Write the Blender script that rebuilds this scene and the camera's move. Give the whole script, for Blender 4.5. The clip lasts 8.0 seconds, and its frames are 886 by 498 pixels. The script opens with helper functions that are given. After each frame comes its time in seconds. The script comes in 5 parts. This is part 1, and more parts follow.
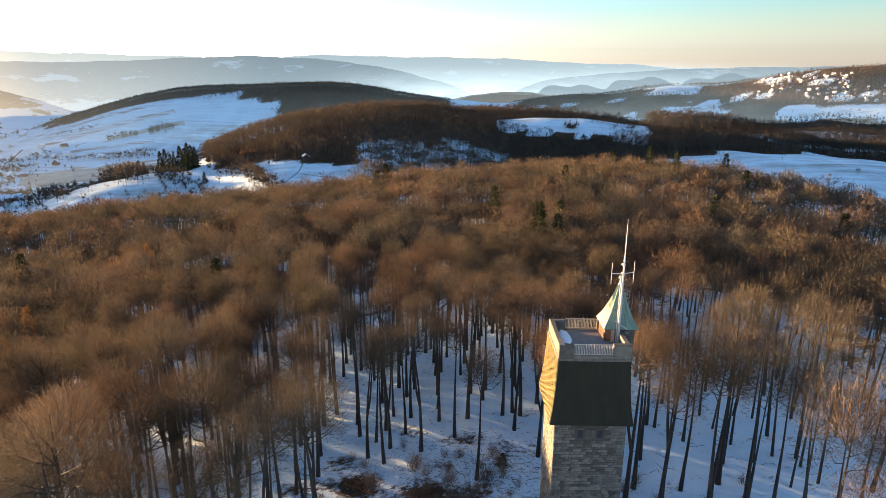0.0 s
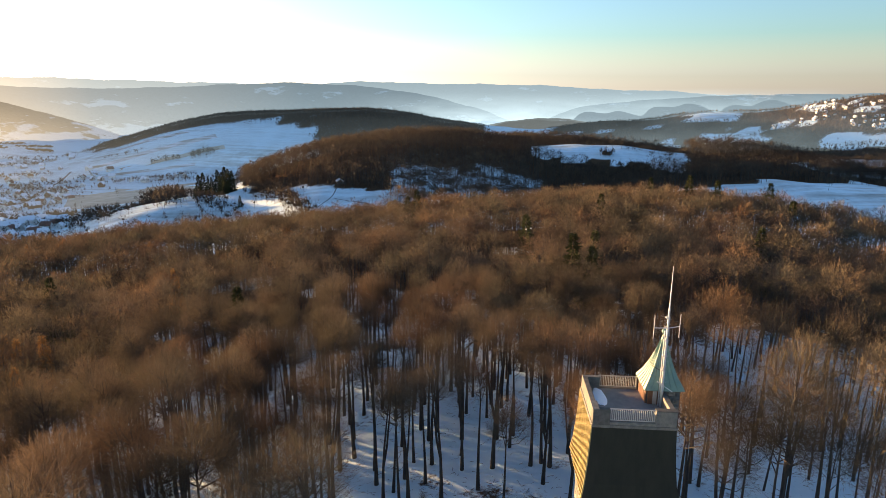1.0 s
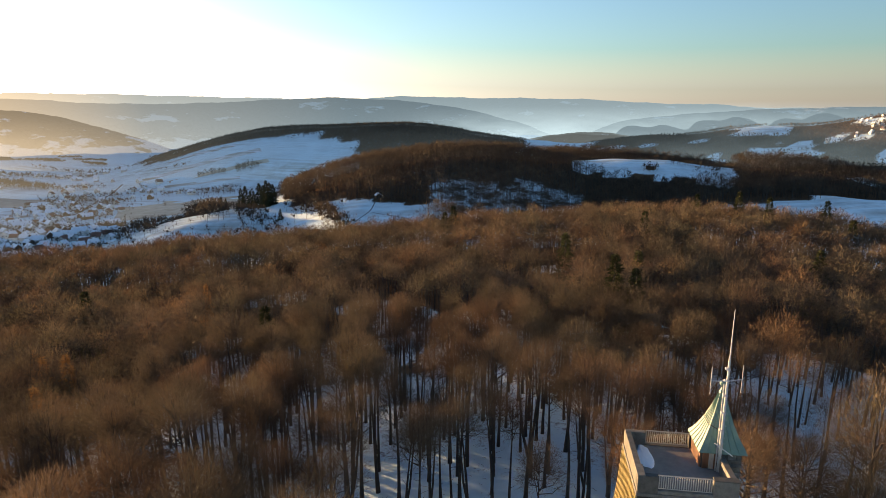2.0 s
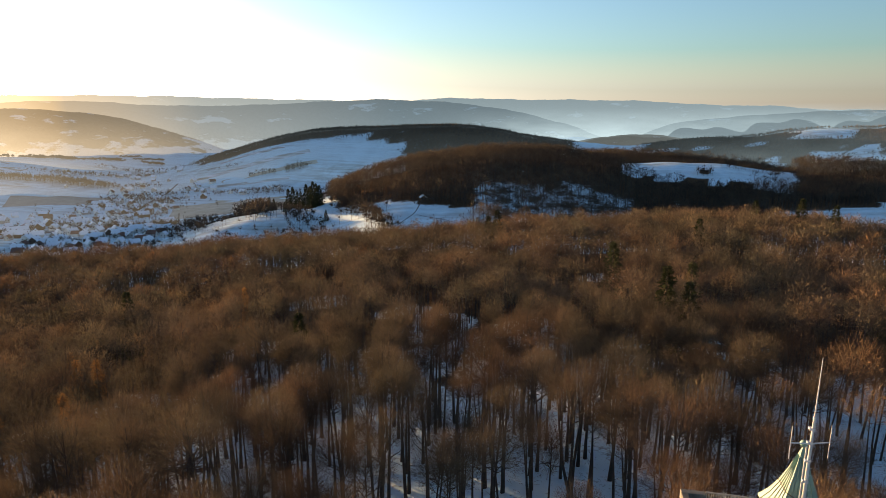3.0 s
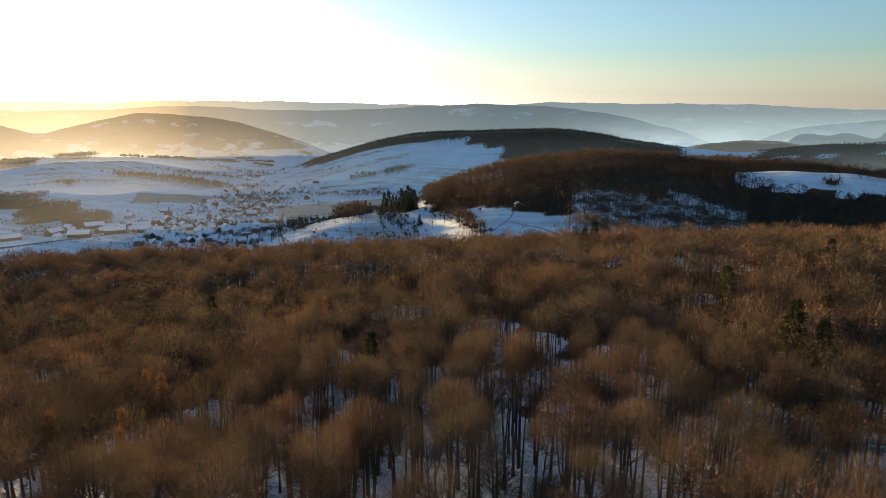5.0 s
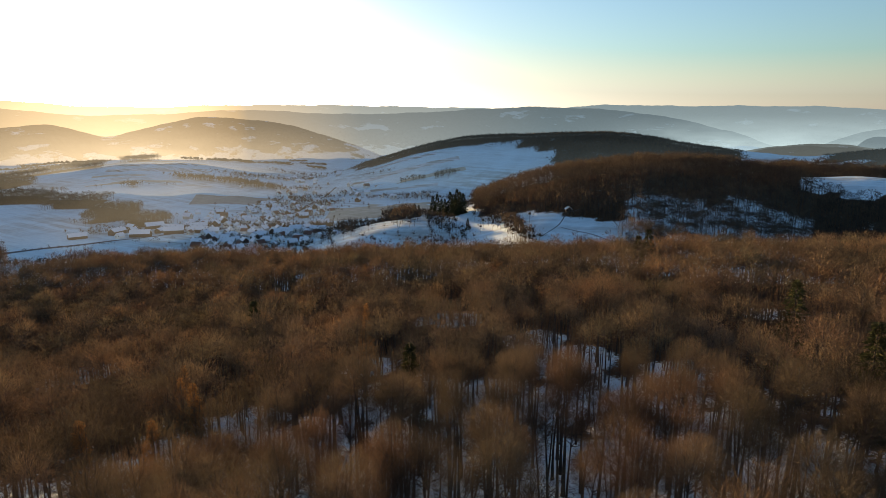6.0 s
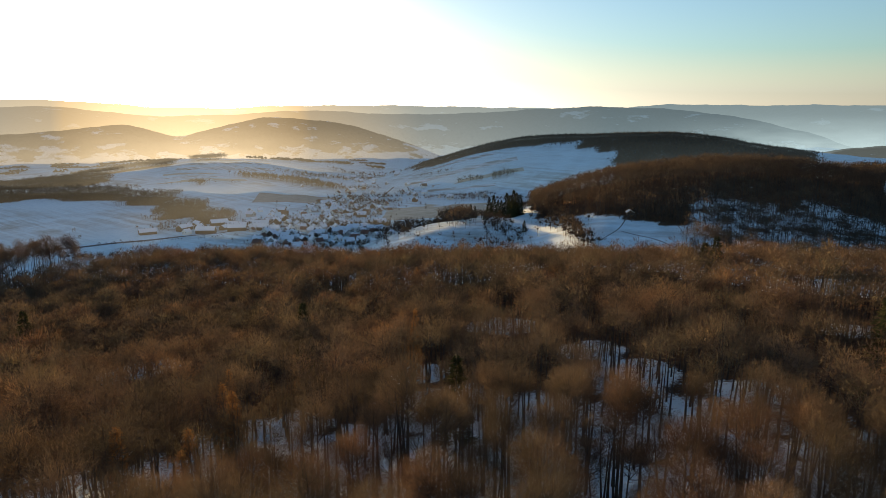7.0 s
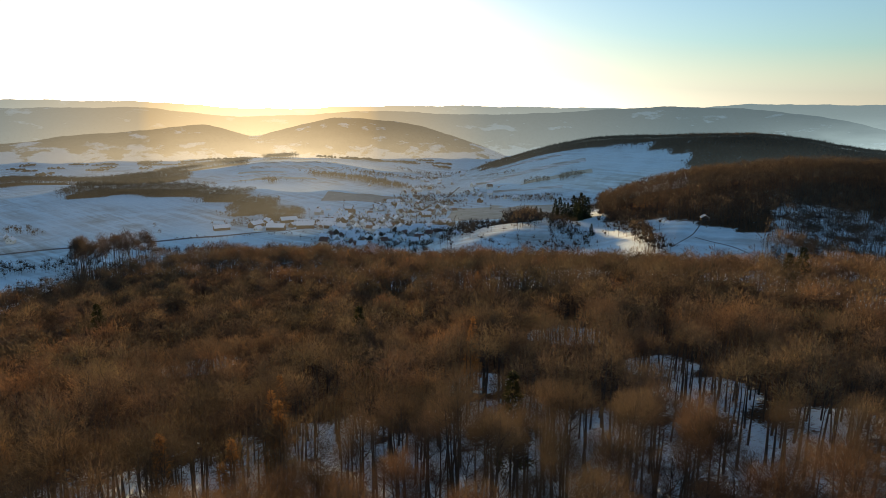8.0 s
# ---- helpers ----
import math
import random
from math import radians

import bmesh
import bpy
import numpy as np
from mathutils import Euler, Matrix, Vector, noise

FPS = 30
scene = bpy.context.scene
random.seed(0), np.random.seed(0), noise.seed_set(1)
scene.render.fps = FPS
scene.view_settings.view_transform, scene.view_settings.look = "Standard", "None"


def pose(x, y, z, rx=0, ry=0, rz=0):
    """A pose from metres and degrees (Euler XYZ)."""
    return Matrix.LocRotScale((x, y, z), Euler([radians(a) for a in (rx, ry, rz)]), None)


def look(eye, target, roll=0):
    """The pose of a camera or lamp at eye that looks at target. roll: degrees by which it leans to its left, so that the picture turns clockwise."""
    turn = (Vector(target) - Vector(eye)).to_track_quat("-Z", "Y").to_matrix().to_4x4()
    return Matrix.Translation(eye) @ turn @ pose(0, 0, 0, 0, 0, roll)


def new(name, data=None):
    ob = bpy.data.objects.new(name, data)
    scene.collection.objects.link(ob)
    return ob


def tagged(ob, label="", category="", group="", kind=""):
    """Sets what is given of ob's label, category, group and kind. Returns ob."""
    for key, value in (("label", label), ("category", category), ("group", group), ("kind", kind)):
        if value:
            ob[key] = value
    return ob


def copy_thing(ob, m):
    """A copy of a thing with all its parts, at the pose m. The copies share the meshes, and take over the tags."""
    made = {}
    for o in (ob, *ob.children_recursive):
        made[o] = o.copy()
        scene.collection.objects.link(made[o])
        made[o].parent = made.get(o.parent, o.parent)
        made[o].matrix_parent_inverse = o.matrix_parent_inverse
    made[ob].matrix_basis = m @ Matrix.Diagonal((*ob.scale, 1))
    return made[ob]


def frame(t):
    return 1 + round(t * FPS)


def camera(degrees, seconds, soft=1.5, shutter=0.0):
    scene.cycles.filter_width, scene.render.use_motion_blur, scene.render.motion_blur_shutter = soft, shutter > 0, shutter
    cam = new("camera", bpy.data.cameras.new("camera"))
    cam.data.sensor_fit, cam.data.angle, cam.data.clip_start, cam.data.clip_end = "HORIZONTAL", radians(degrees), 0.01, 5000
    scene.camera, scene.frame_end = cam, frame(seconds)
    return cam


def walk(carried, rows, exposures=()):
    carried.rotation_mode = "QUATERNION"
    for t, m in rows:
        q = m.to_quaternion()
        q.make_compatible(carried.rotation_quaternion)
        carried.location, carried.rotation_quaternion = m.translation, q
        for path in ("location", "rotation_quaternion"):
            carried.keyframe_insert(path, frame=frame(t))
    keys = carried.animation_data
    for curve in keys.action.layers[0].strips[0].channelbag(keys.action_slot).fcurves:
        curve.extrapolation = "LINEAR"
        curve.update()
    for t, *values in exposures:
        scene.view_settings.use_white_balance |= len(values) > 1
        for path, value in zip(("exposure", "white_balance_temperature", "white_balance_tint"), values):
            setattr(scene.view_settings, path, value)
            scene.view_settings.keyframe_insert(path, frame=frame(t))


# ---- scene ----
cam = camera(71.5, 8.0, soft=0.85)
PATH = [
    (0, (-11.523, -50.206, 42.763), (-11.571, -48.281, 42.222), 0.2),
    (0.5, (-11.06, -47.371, 42.834), (-11.16, -45.439, 42.329), 0.3),
    (1, (-10.641, -44.492, 42.912), (-10.798, -42.553, 42.448), 0.3),
    (1.5, (-10.292, -41.646, 42.963), (-10.51, -39.705, 42.533), 0.2),
    (3, (-9.703, -32.813, 43.157), (-10.134, -30.905, 42.74), 0.2),
    (3.5, (-9.717, -29.909, 43.187), (-10.223, -28.02, 42.768), 0.2),
    (4, (-9.941, -27.009, 43.223), (-10.521, -25.141, 42.807), 0.2),
    (4.5, (-10.275, -24.155, 43.243), (-10.929, -22.31, 42.832), 0.3),
    (6, (-11.715, -15.603, 43.494), (-12.589, -13.848, 43.098), 0.2),
    (6.5, (-12.469, -12.752, 43.531), (-13.42, -11.038, 43.135), 0.2),
    (7, (-13.446, -9.906, 43.565), (-14.48, -8.241, 43.169), 0.2),
    (7.5, (-14.58, -7.086, 43.602), (-15.7, -5.477, 43.205), 0.4),
    (8, (-15.776, -4.281, 43.62), (-16.982, -2.736, 43.224), 0.3),
]
walk(cam, [(t, look(eye, aim, roll)) for t, eye, aim, roll in PATH],
     exposures=[(0, 3.13, 6900, 3), (1.5, 2.6, 7050, 2), (3.5, 2.32, 7150, 1), (6.5, 2.12, 7250, -1), (8, 2.05, 7250, -4)])

# ---- world and sun ----
SUN_AZ, SUN_EL = -54.0, 2.8            # degrees from +y towards +x, degrees above the horizon
world = bpy.data.worlds.new("winter_sky")
scene.world = world
world.use_nodes = True
wt = world.node_tree
sky = wt.nodes.new("ShaderNodeTexSky")
sky.sky_type = "NISHITA"
sky.sun_disc = False
sky.sun_elevation = radians(SUN_EL)
sky.sun_rotation = radians(SUN_AZ)
sky.altitude = 100
sky.air_density = 1.0
sky.dust_density = 0.7
sky.ozone_density = 3.2
soft = wt.nodes.new("ShaderNodeHueSaturation")
# the pale cream of the low sky, the fuller blue above it
parts = wt.nodes.new("ShaderNodeSeparateColor")
wt.links.new(sky.outputs["Color"], parts.inputs[0])
blue = wt.nodes.new("ShaderNodeMath")
blue.operation = "DIVIDE"
wt.links.new(parts.outputs[2], blue.inputs[0])
wt.links.new(parts.outputs[0], blue.inputs[1])
full = wt.nodes.new("ShaderNodeMapRange")
full.inputs["From Min"].default_value, full.inputs["From Max"].default_value = 0.6, 1.6
full.inputs["To Min"].default_value, full.inputs["To Max"].default_value = 0.30, 0.85
wt.links.new(blue.outputs[0], full.inputs["Value"])
wt.links.new(full.outputs["Result"], soft.inputs["Saturation"])
# the glow round the sun falls off a little faster in the dry winter air
fall = wt.nodes.new("ShaderNodeGamma")
fall.inputs["Gamma"].default_value = 1.15
wt.links.new(sky.outputs["Color"], fall.inputs["Color"])
wt.links.new(fall.outputs["Color"], soft.inputs["Color"])
cold = wt.nodes.new("ShaderNodeMix")
cold.data_type, cold.blend_type = "RGBA", "MULTIPLY"
cold.inputs[0].default_value = 1.0
cold.inputs[7].default_value = (1.02, 0.96, 1.02, 1.0)
wt.links.new(soft.outputs["Color"], cold.inputs[6])
wt.links.new(cold.outputs[2], wt.nodes["Background"].inputs["Color"])
wt.nodes["Background"].inputs["Strength"].default_value = 0.096
sun = new("sun", bpy.data.lights.new("sun", "SUN"))
sun.data.energy = 5.0
sun.data.angle = radians(0.6)
sun.data.color = (1.0, 0.60, 0.32)
_a, _e = radians(SUN_AZ), radians(SUN_EL)
SUN_DIR = Vector((math.sin(_a) * math.cos(_e), math.cos(_a) * math.cos(_e), math.sin(_e)))
sun.matrix_world = look(SUN_DIR * 100, (0, 0, 0))

# ---- materials ----
def material(name, rough=0.8, metal=0.0):
    m = bpy.data.materials.new(name)
    m.use_nodes = True
    b = m.node_tree.nodes["Principled BSDF"]
    b.inputs["Roughness"].default_value = rough
    b.inputs["Metallic"].default_value = metal
    return m, m.node_tree.nodes, m.node_tree.links, b


def noise_node(m, scale, detail=4.0, rough=0.6, stretch=None, source="Position"):
    n, l = m.node_tree.nodes, m.node_tree.links
    t = n.new("ShaderNodeTexNoise")
    t.inputs["Scale"].default_value = scale
    t.inputs["Detail"].default_value = detail
    t.inputs["Roughness"].default_value = rough
    if source == "Position":
        out = n.new("ShaderNodeNewGeometry").outputs["Position"]
    else:
        out = n.new("ShaderNodeTexCoord").outputs["Object"]
    if stretch:
        mp = n.new("ShaderNodeMapping")
        mp.inputs["Scale"].default_value = stretch
        l.new(out, mp.inputs["Vector"])
        out = mp.outputs["Vector"]
    l.new(out, t.inputs["Vector"])
    return t.outputs["Fac"]


def ramp(m, fac, stops):
    r = m.node_tree.nodes.new("ShaderNodeValToRGB")
    while len(r.color_ramp.elements) < len(stops):
        r.color_ramp.elements.new(0.5)
    for e, (p, c) in zip(r.color_ramp.elements, stops):
        e.position, e.color = p, (*c, 1)
    m.node_tree.links.new(fac, r.inputs["Fac"])
    return r.outputs["Color"]


def mixed(m, fac, a, b, blend="MIX"):
    x = m.node_tree.nodes.new("ShaderNodeMix")
    x.data_type, x.blend_type = "RGBA", blend
    for k, v in ((0, fac), (6, a), (7, b)):
        if isinstance(v, (int, float)):
            x.inputs[k].default_value = v
        elif isinstance(v, tuple):
            x.inputs[k].default_value = (*v, 1)
        else:
            m.node_tree.links.new(v, x.inputs[k])
    return x.outputs[2]


def calc(m, op, a, b=0.0):
    x = m.node_tree.nodes.new("ShaderNodeMath")
    x.operation = op
    x.use_clamp = op in ("MULTIPLY_ADD",)
    for k, v in ((0, a), (1, b)):
        if isinstance(v, (int, float)):
            x.inputs[k].default_value = v
        else:
            m.node_tree.links.new(v, x.inputs[k])
    return x.outputs[0]


def bump(m, fac, strength, distance):
    b = m.node_tree.nodes.new("ShaderNodeBump")
    b.inputs["Strength"].default_value = strength
    b.inputs["Distance"].default_value = distance
    m.node_tree.links.new(fac, b.inputs["Height"])
    m.node_tree.links.new(b.outputs["Normal"], m.node_tree.nodes["Principled BSDF"].inputs["Normal"])


def simple(name, lo, hi, scale, rough=0.8, metal=0.0, bumpy=0.0, stretch=None, vary=0.0, spec=0.5, source="Position"):
    """Two-colour noise surface with relief; vary: brightness change from object to object."""
    m, n, l, b = material(name, rough, metal)
    f = noise_node(m, scale, 5, 0.65, stretch, source)
    g = noise_node(m, scale * 0.13, 3, 0.5, None, source)
    c = ramp(m, calc(m, "ADD", calc(m, "MULTIPLY", f, 0.65), calc(m, "MULTIPLY", g, 0.35)), [(0.3, lo), (0.7, hi)])
    if vary:
        o = n.new("ShaderNodeObjectInfo")
        v = calc(m, "ADD", calc(m, "MULTIPLY", o.outputs["Random"], 2 * vary), 1 - vary)
        h = n.new("ShaderNodeHueSaturation")
        l.new(c, h.inputs["Color"])
        l.new(v, h.inputs["Value"])
        c = h.outputs["Color"]
    l.new(c, b.inputs["Base Color"])
    b.inputs["Specular IOR Level"].default_value = spec
    if bumpy:
        bump(m, f, 0.6, bumpy)
    return m


def twig_material(name, stops, island=0.35, hues=None, through_light=0.13):
    m, n, l, b = material(name, 1.0)
    b.inputs["Specular IOR Level"].default_value = 0.03
    g = noise_node(m, 0.11, 2, 0.5)
    c = ramp(m, g, stops)
    if hues:
        tone = ramp(m, noise_node(m, 0.045, 3, 0.6), [(0.36, hues[0]), (0.5, (1, 1, 1)), (0.64, hues[1])])
        c = mixed(m, 1.0, c, tone, "MULTIPLY")
    geo = n.new("ShaderNodeNewGeometry")
    o = n.new("ShaderNodeObjectInfo")
    v = calc(m, "ADD", calc(m, "MULTIPLY", geo.outputs["Random Per Island"], island), 1 - island / 2)
    v = calc(m, "MULTIPLY", v, calc(m, "ADD", calc(m, "MULTIPLY", o.outputs["Random"], 0.5), 0.75))
    at = n.new("ShaderNodeAttribute")
    at.attribute_name = "tone"
    v = calc(m, "MULTIPLY", v, calc(m, "ADD", at.outputs["Fac"], 1.0))
    h = n.new("ShaderNodeHueSaturation")
    l.new(c, h.inputs["Color"])
    l.new(v, h.inputs["Value"])
    l.new(calc(m, "ADD", calc(m, "MULTIPLY", at.outputs["Fac"], 0.6), 1.0), h.inputs["Saturation"])
    l.new(h.outputs["Color"], b.inputs["Base Color"])
    # light that finds its way through between the twigs
    tr, mx = n.new("ShaderNodeBsdfTranslucent"), n.new("ShaderNodeMixShader")
    out = [k for k in n if k.type == "OUTPUT_MATERIAL"][0]
    mx.inputs[0].default_value = through_light
    l.new(h.outputs["Color"], tr.inputs["Color"])
    l.new(b.outputs[0], mx.inputs[1])
    l.new(tr.outputs[0], mx.inputs[2])
    l.new(mx.outputs[0], out.inputs["Surface"])
    return m


def ground_material():
    """Snow with leaf litter, stubble and tracks showing through; the litter attribute says how much."""
    m, n, l, b = material("snowy_ground", 0.9)
    b.inputs["Specular IOR Level"].default_value = 0.0
    at = n.new("ShaderNodeAttribute")
    at.attribute_name = "litter"
    fine = noise_node(m, 1.1, 6, 0.7)
    mid = noise_node(m, 0.16, 4, 0.6)
    far = noise_node(m, 0.012, 4, 0.6, (1.0, 1.0, 0.0))
    snow = ramp(m, mid, [(0.3, (0.62, 0.785, 0.85)), (0.7, (0.755, 0.895, 0.935))])
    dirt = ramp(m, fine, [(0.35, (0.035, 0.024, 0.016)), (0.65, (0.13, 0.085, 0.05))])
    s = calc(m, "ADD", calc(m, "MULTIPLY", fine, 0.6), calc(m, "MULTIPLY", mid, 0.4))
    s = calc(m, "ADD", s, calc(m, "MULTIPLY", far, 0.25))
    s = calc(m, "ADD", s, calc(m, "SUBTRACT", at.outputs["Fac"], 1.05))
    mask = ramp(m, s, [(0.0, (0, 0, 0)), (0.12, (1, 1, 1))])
    # grass showing through in drills and drifts on the open fields
    st = n.new("ShaderNodeAttribute")
    st.attribute_name = "streaks"
    drills = calc(m, "ADD", calc(m, "MULTIPLY", noise_node(m, 1.0, 5, 0.6, (0.006, 0.07, 0.0)), 0.6), calc(m, "MULTIPLY", noise_node(m, 1.0, 4, 0.6, (0.03, 0.012, 0.0)), 0.4))
    thin = ramp(m, drills, [(0.43, (0, 0, 0)), (0.62, (1, 1, 1))])
    grass = ramp(m, mid, [(0.3, (0.19, 0.18, 0.12)), (0.7, (0.32, 0.32, 0.28))])
    old = mixed(m, calc(m, "MULTIPLY", calc(m, "MULTIPLY", thin, st.outputs["Fac"]), 0.75), snow, grass)
    l.new(mixed(m, mask, old, dirt), b.inputs["Base Color"])
    bump(m, fine, 0.5, 0.12)
    return m


SNOW_GROUND = ground_material()
SNOW = simple("settled_snow", (0.74, 0.79, 0.86), (0.88, 0.90, 0.92), 1.5, 0.6, bumpy=0.03)
BARK = simple("beech_bark", (0.014, 0.012, 0.010), (0.050, 0.042, 0.033), 3.0, 0.85, bumpy=0.02, stretch=(1, 1, 0.25), vary=0.25)
TWIG = twig_material("beech_twigs", [(0.3, (0.060, 0.049, 0.035)), (0.5, (0.110, 0.088, 0.061)), (0.7, (0.166, 0.130, 0.087))], 0.52, ((0.86, 0.95, 0.92), (1.14, 0.95, 0.90)))
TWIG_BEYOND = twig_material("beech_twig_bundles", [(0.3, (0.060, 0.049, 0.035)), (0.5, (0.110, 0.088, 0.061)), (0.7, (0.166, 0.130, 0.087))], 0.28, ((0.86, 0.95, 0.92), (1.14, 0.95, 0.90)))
BRUSH = twig_material("pale_brush_twigs", [(0.3, (0.16, 0.12, 0.095)), (0.5, (0.25, 0.19, 0.15)), (0.7, (0.33, 0.26, 0.20))])
TWIG_FAR = twig_material("distant_bare_crowns", [(0.3, (0.050, 0.044, 0.036)), (0.5, (0.070, 0.059, 0.046)), (0.7, (0.096, 0.078, 0.058))], 0.14, None, 0.22)
LEAF_RUST = twig_material("withered_leaves", [(0.3, (0.22, 0.12, 0.045)), (0.7, (0.31, 0.175, 0.065))], 0.5)
NEEDLE = twig_material("fir_needles", [(0.3, (0.026, 0.032, 0.016)), (0.7, (0.062, 0.066, 0.030))], 0.6)
STONE = simple("grey_sandstone", (0.045, 0.044, 0.039), (0.165, 0.157, 0.136), 2.2, 0.9, bumpy=0.02, vary=0.5, source="Object")
def island_stone():
    m, n, l, b = material("grey_sandstone_courses", 0.9)
    f = noise_node(m, 3.0, 5, 0.65)
    c = ramp(m, f, [(0.3, (0.045, 0.044, 0.038)), (0.7, (0.16, 0.152, 0.13))])
    g = n.new("ShaderNodeNewGeometry")
    h = n.new("ShaderNodeHueSaturation")
    l.new(c, h.inputs["Color"])
    l.new(calc(m, "ADD", calc(m, "MULTIPLY", g.outputs["Random Per Island"], 1.0), 0.5), h.inputs["Value"])
    l.new(h.outputs["Color"], b.inputs["Base Color"])
    bump(m, f, 0.6, 0.02)
    return m


STONE_MANY = island_stone()
MORTAR = simple("dark_mortar", (0.04, 0.038, 0.034), (0.09, 0.085, 0.075), 6.0, 0.95, bumpy=0.01)
COPPER = simple("verdigris_copper", (0.085, 0.165, 0.145), (0.17, 0.27, 0.225), 1.6, 0.6, 0.0, bumpy=0.006)
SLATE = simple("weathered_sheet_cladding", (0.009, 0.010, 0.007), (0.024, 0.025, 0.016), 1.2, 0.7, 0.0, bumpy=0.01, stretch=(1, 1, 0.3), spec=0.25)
# gold cladding: sunlight on the -x side put into the colour
SUNNY_SLATE = simple("sun_toned_sheet_cladding", (0.17, 0.135, 0.055), (0.33, 0.27, 0.12), 1.6, 0.8, 0.0, bumpy=0.01, stretch=(1, 1, 0.3), spec=0.2)
STEEL = simple("galvanised_steel", (0.38, 0.40, 0.42), (0.58, 0.60, 0.60), 5.0, 0.4, 0.6)
PICKET = simple("pale_painted_steel", (0.28, 0.27, 0.24), (0.42, 0.40, 0.35), 6.0, 0.5)
WOOD = simple("brown_stained_boards", (0.11, 0.05, 0.025), (0.24, 0.11, 0.05), 4.0, 0.6, stretch=(1, 1, 0.1), bumpy=0.01)
DECK = simple("grey_roof_felt", (0.13, 0.13, 0.13), (0.22, 0.215, 0.20), 2.0, 0.9)
PLASTER = simple("house_plaster", (0.46, 0.43, 0.38), (0.72, 0.69, 0.63), 0.15, 0.85, vary=0.5)
TIMBER = simple("dark_barn_boards", (0.06, 0.038, 0.024), (0.13, 0.085, 0.055), 0.6, 0.85, vary=0.3)
GLASS = simple("dark_window_glass", (0.02, 0.024, 0.03), (0.04, 0.045, 0.05), 1.0, 0.1)
ROAD = simple("wet_asphalt", (0.06, 0.058, 0.056), (0.13, 0.125, 0.12), 0.3, 0.7)
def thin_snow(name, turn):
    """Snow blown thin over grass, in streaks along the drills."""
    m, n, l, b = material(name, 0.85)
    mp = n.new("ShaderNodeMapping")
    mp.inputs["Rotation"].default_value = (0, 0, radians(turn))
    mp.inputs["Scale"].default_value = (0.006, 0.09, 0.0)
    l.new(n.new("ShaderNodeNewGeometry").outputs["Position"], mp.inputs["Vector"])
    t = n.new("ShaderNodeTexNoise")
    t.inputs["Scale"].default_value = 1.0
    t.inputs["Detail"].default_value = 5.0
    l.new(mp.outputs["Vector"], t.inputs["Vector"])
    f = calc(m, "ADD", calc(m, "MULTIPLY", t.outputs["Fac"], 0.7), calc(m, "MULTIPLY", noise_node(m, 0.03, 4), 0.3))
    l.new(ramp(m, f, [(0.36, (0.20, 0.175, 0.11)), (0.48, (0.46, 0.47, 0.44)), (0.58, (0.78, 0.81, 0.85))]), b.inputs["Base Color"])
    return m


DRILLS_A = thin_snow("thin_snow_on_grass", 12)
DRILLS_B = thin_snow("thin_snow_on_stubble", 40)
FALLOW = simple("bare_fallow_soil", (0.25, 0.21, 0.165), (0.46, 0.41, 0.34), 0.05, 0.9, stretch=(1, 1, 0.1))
# frosted grass; its cream also holds the low sun's warmth as colour
SUNNY_STUBBLE = simple("sun_toned_frosted_grass", (0.32, 0.27, 0.19), (0.62, 0.56, 0.45), 0.05, 0.9, stretch=(1, 1, 0.1))
TILE = simple("red_brown_tiles", (0.12, 0.06, 0.04), (0.22, 0.11, 0.075), 0.5, 0.8, vary=0.3)

# ---- terrain ----
CX, CY = -11.0, -28.0                  # origin of the plan's polar coordinates


def polar(az, d):
    """Plan point at az degrees from +y towards +x and d metres from the origin of the plan."""
    a = np.radians(az)
    return CX + d * np.sin(a), CY + d * np.cos(a)


def to_polar(x, y):
    return np.degrees(np.arctan2(x - CX, y - CY)), np.hypot(x - CX, y - CY)


def smooth(a, b, v):
    t = np.clip((v - a) / (b - a), 0, 1)
    return t * t * (3 - 2 * t)


EDGE_AZ = [-180, -110, -75, -63, -48, -38, -21, -9, 2, 12, 22, 30, 36, 60, 180]
EDGE_D = [220, 260, 330, 400, 380, 330, 330, 300, 310, 350, 330, 300, 280, 260, 220]


def edge(az):
    """Distance to the rim of the wooded plateau."""
    return np.interp(az, EDGE_AZ, EDGE_D)


def waves(x, y, size, seed):
    """Cheap smooth unevenness, about -1 to 1."""
    r = np.random.RandomState(seed)
    v = np.zeros_like(x, dtype=float)
    for k in range(7):
        a, f, p = r.uniform(0, 6.28), 6.28 / size * r.uniform(0.5, 1.8), r.uniform(0, 6.28)
        v = v + np.sin((x * math.cos(a) + y * math.sin(a)) * f + p)
    return v / 3.2


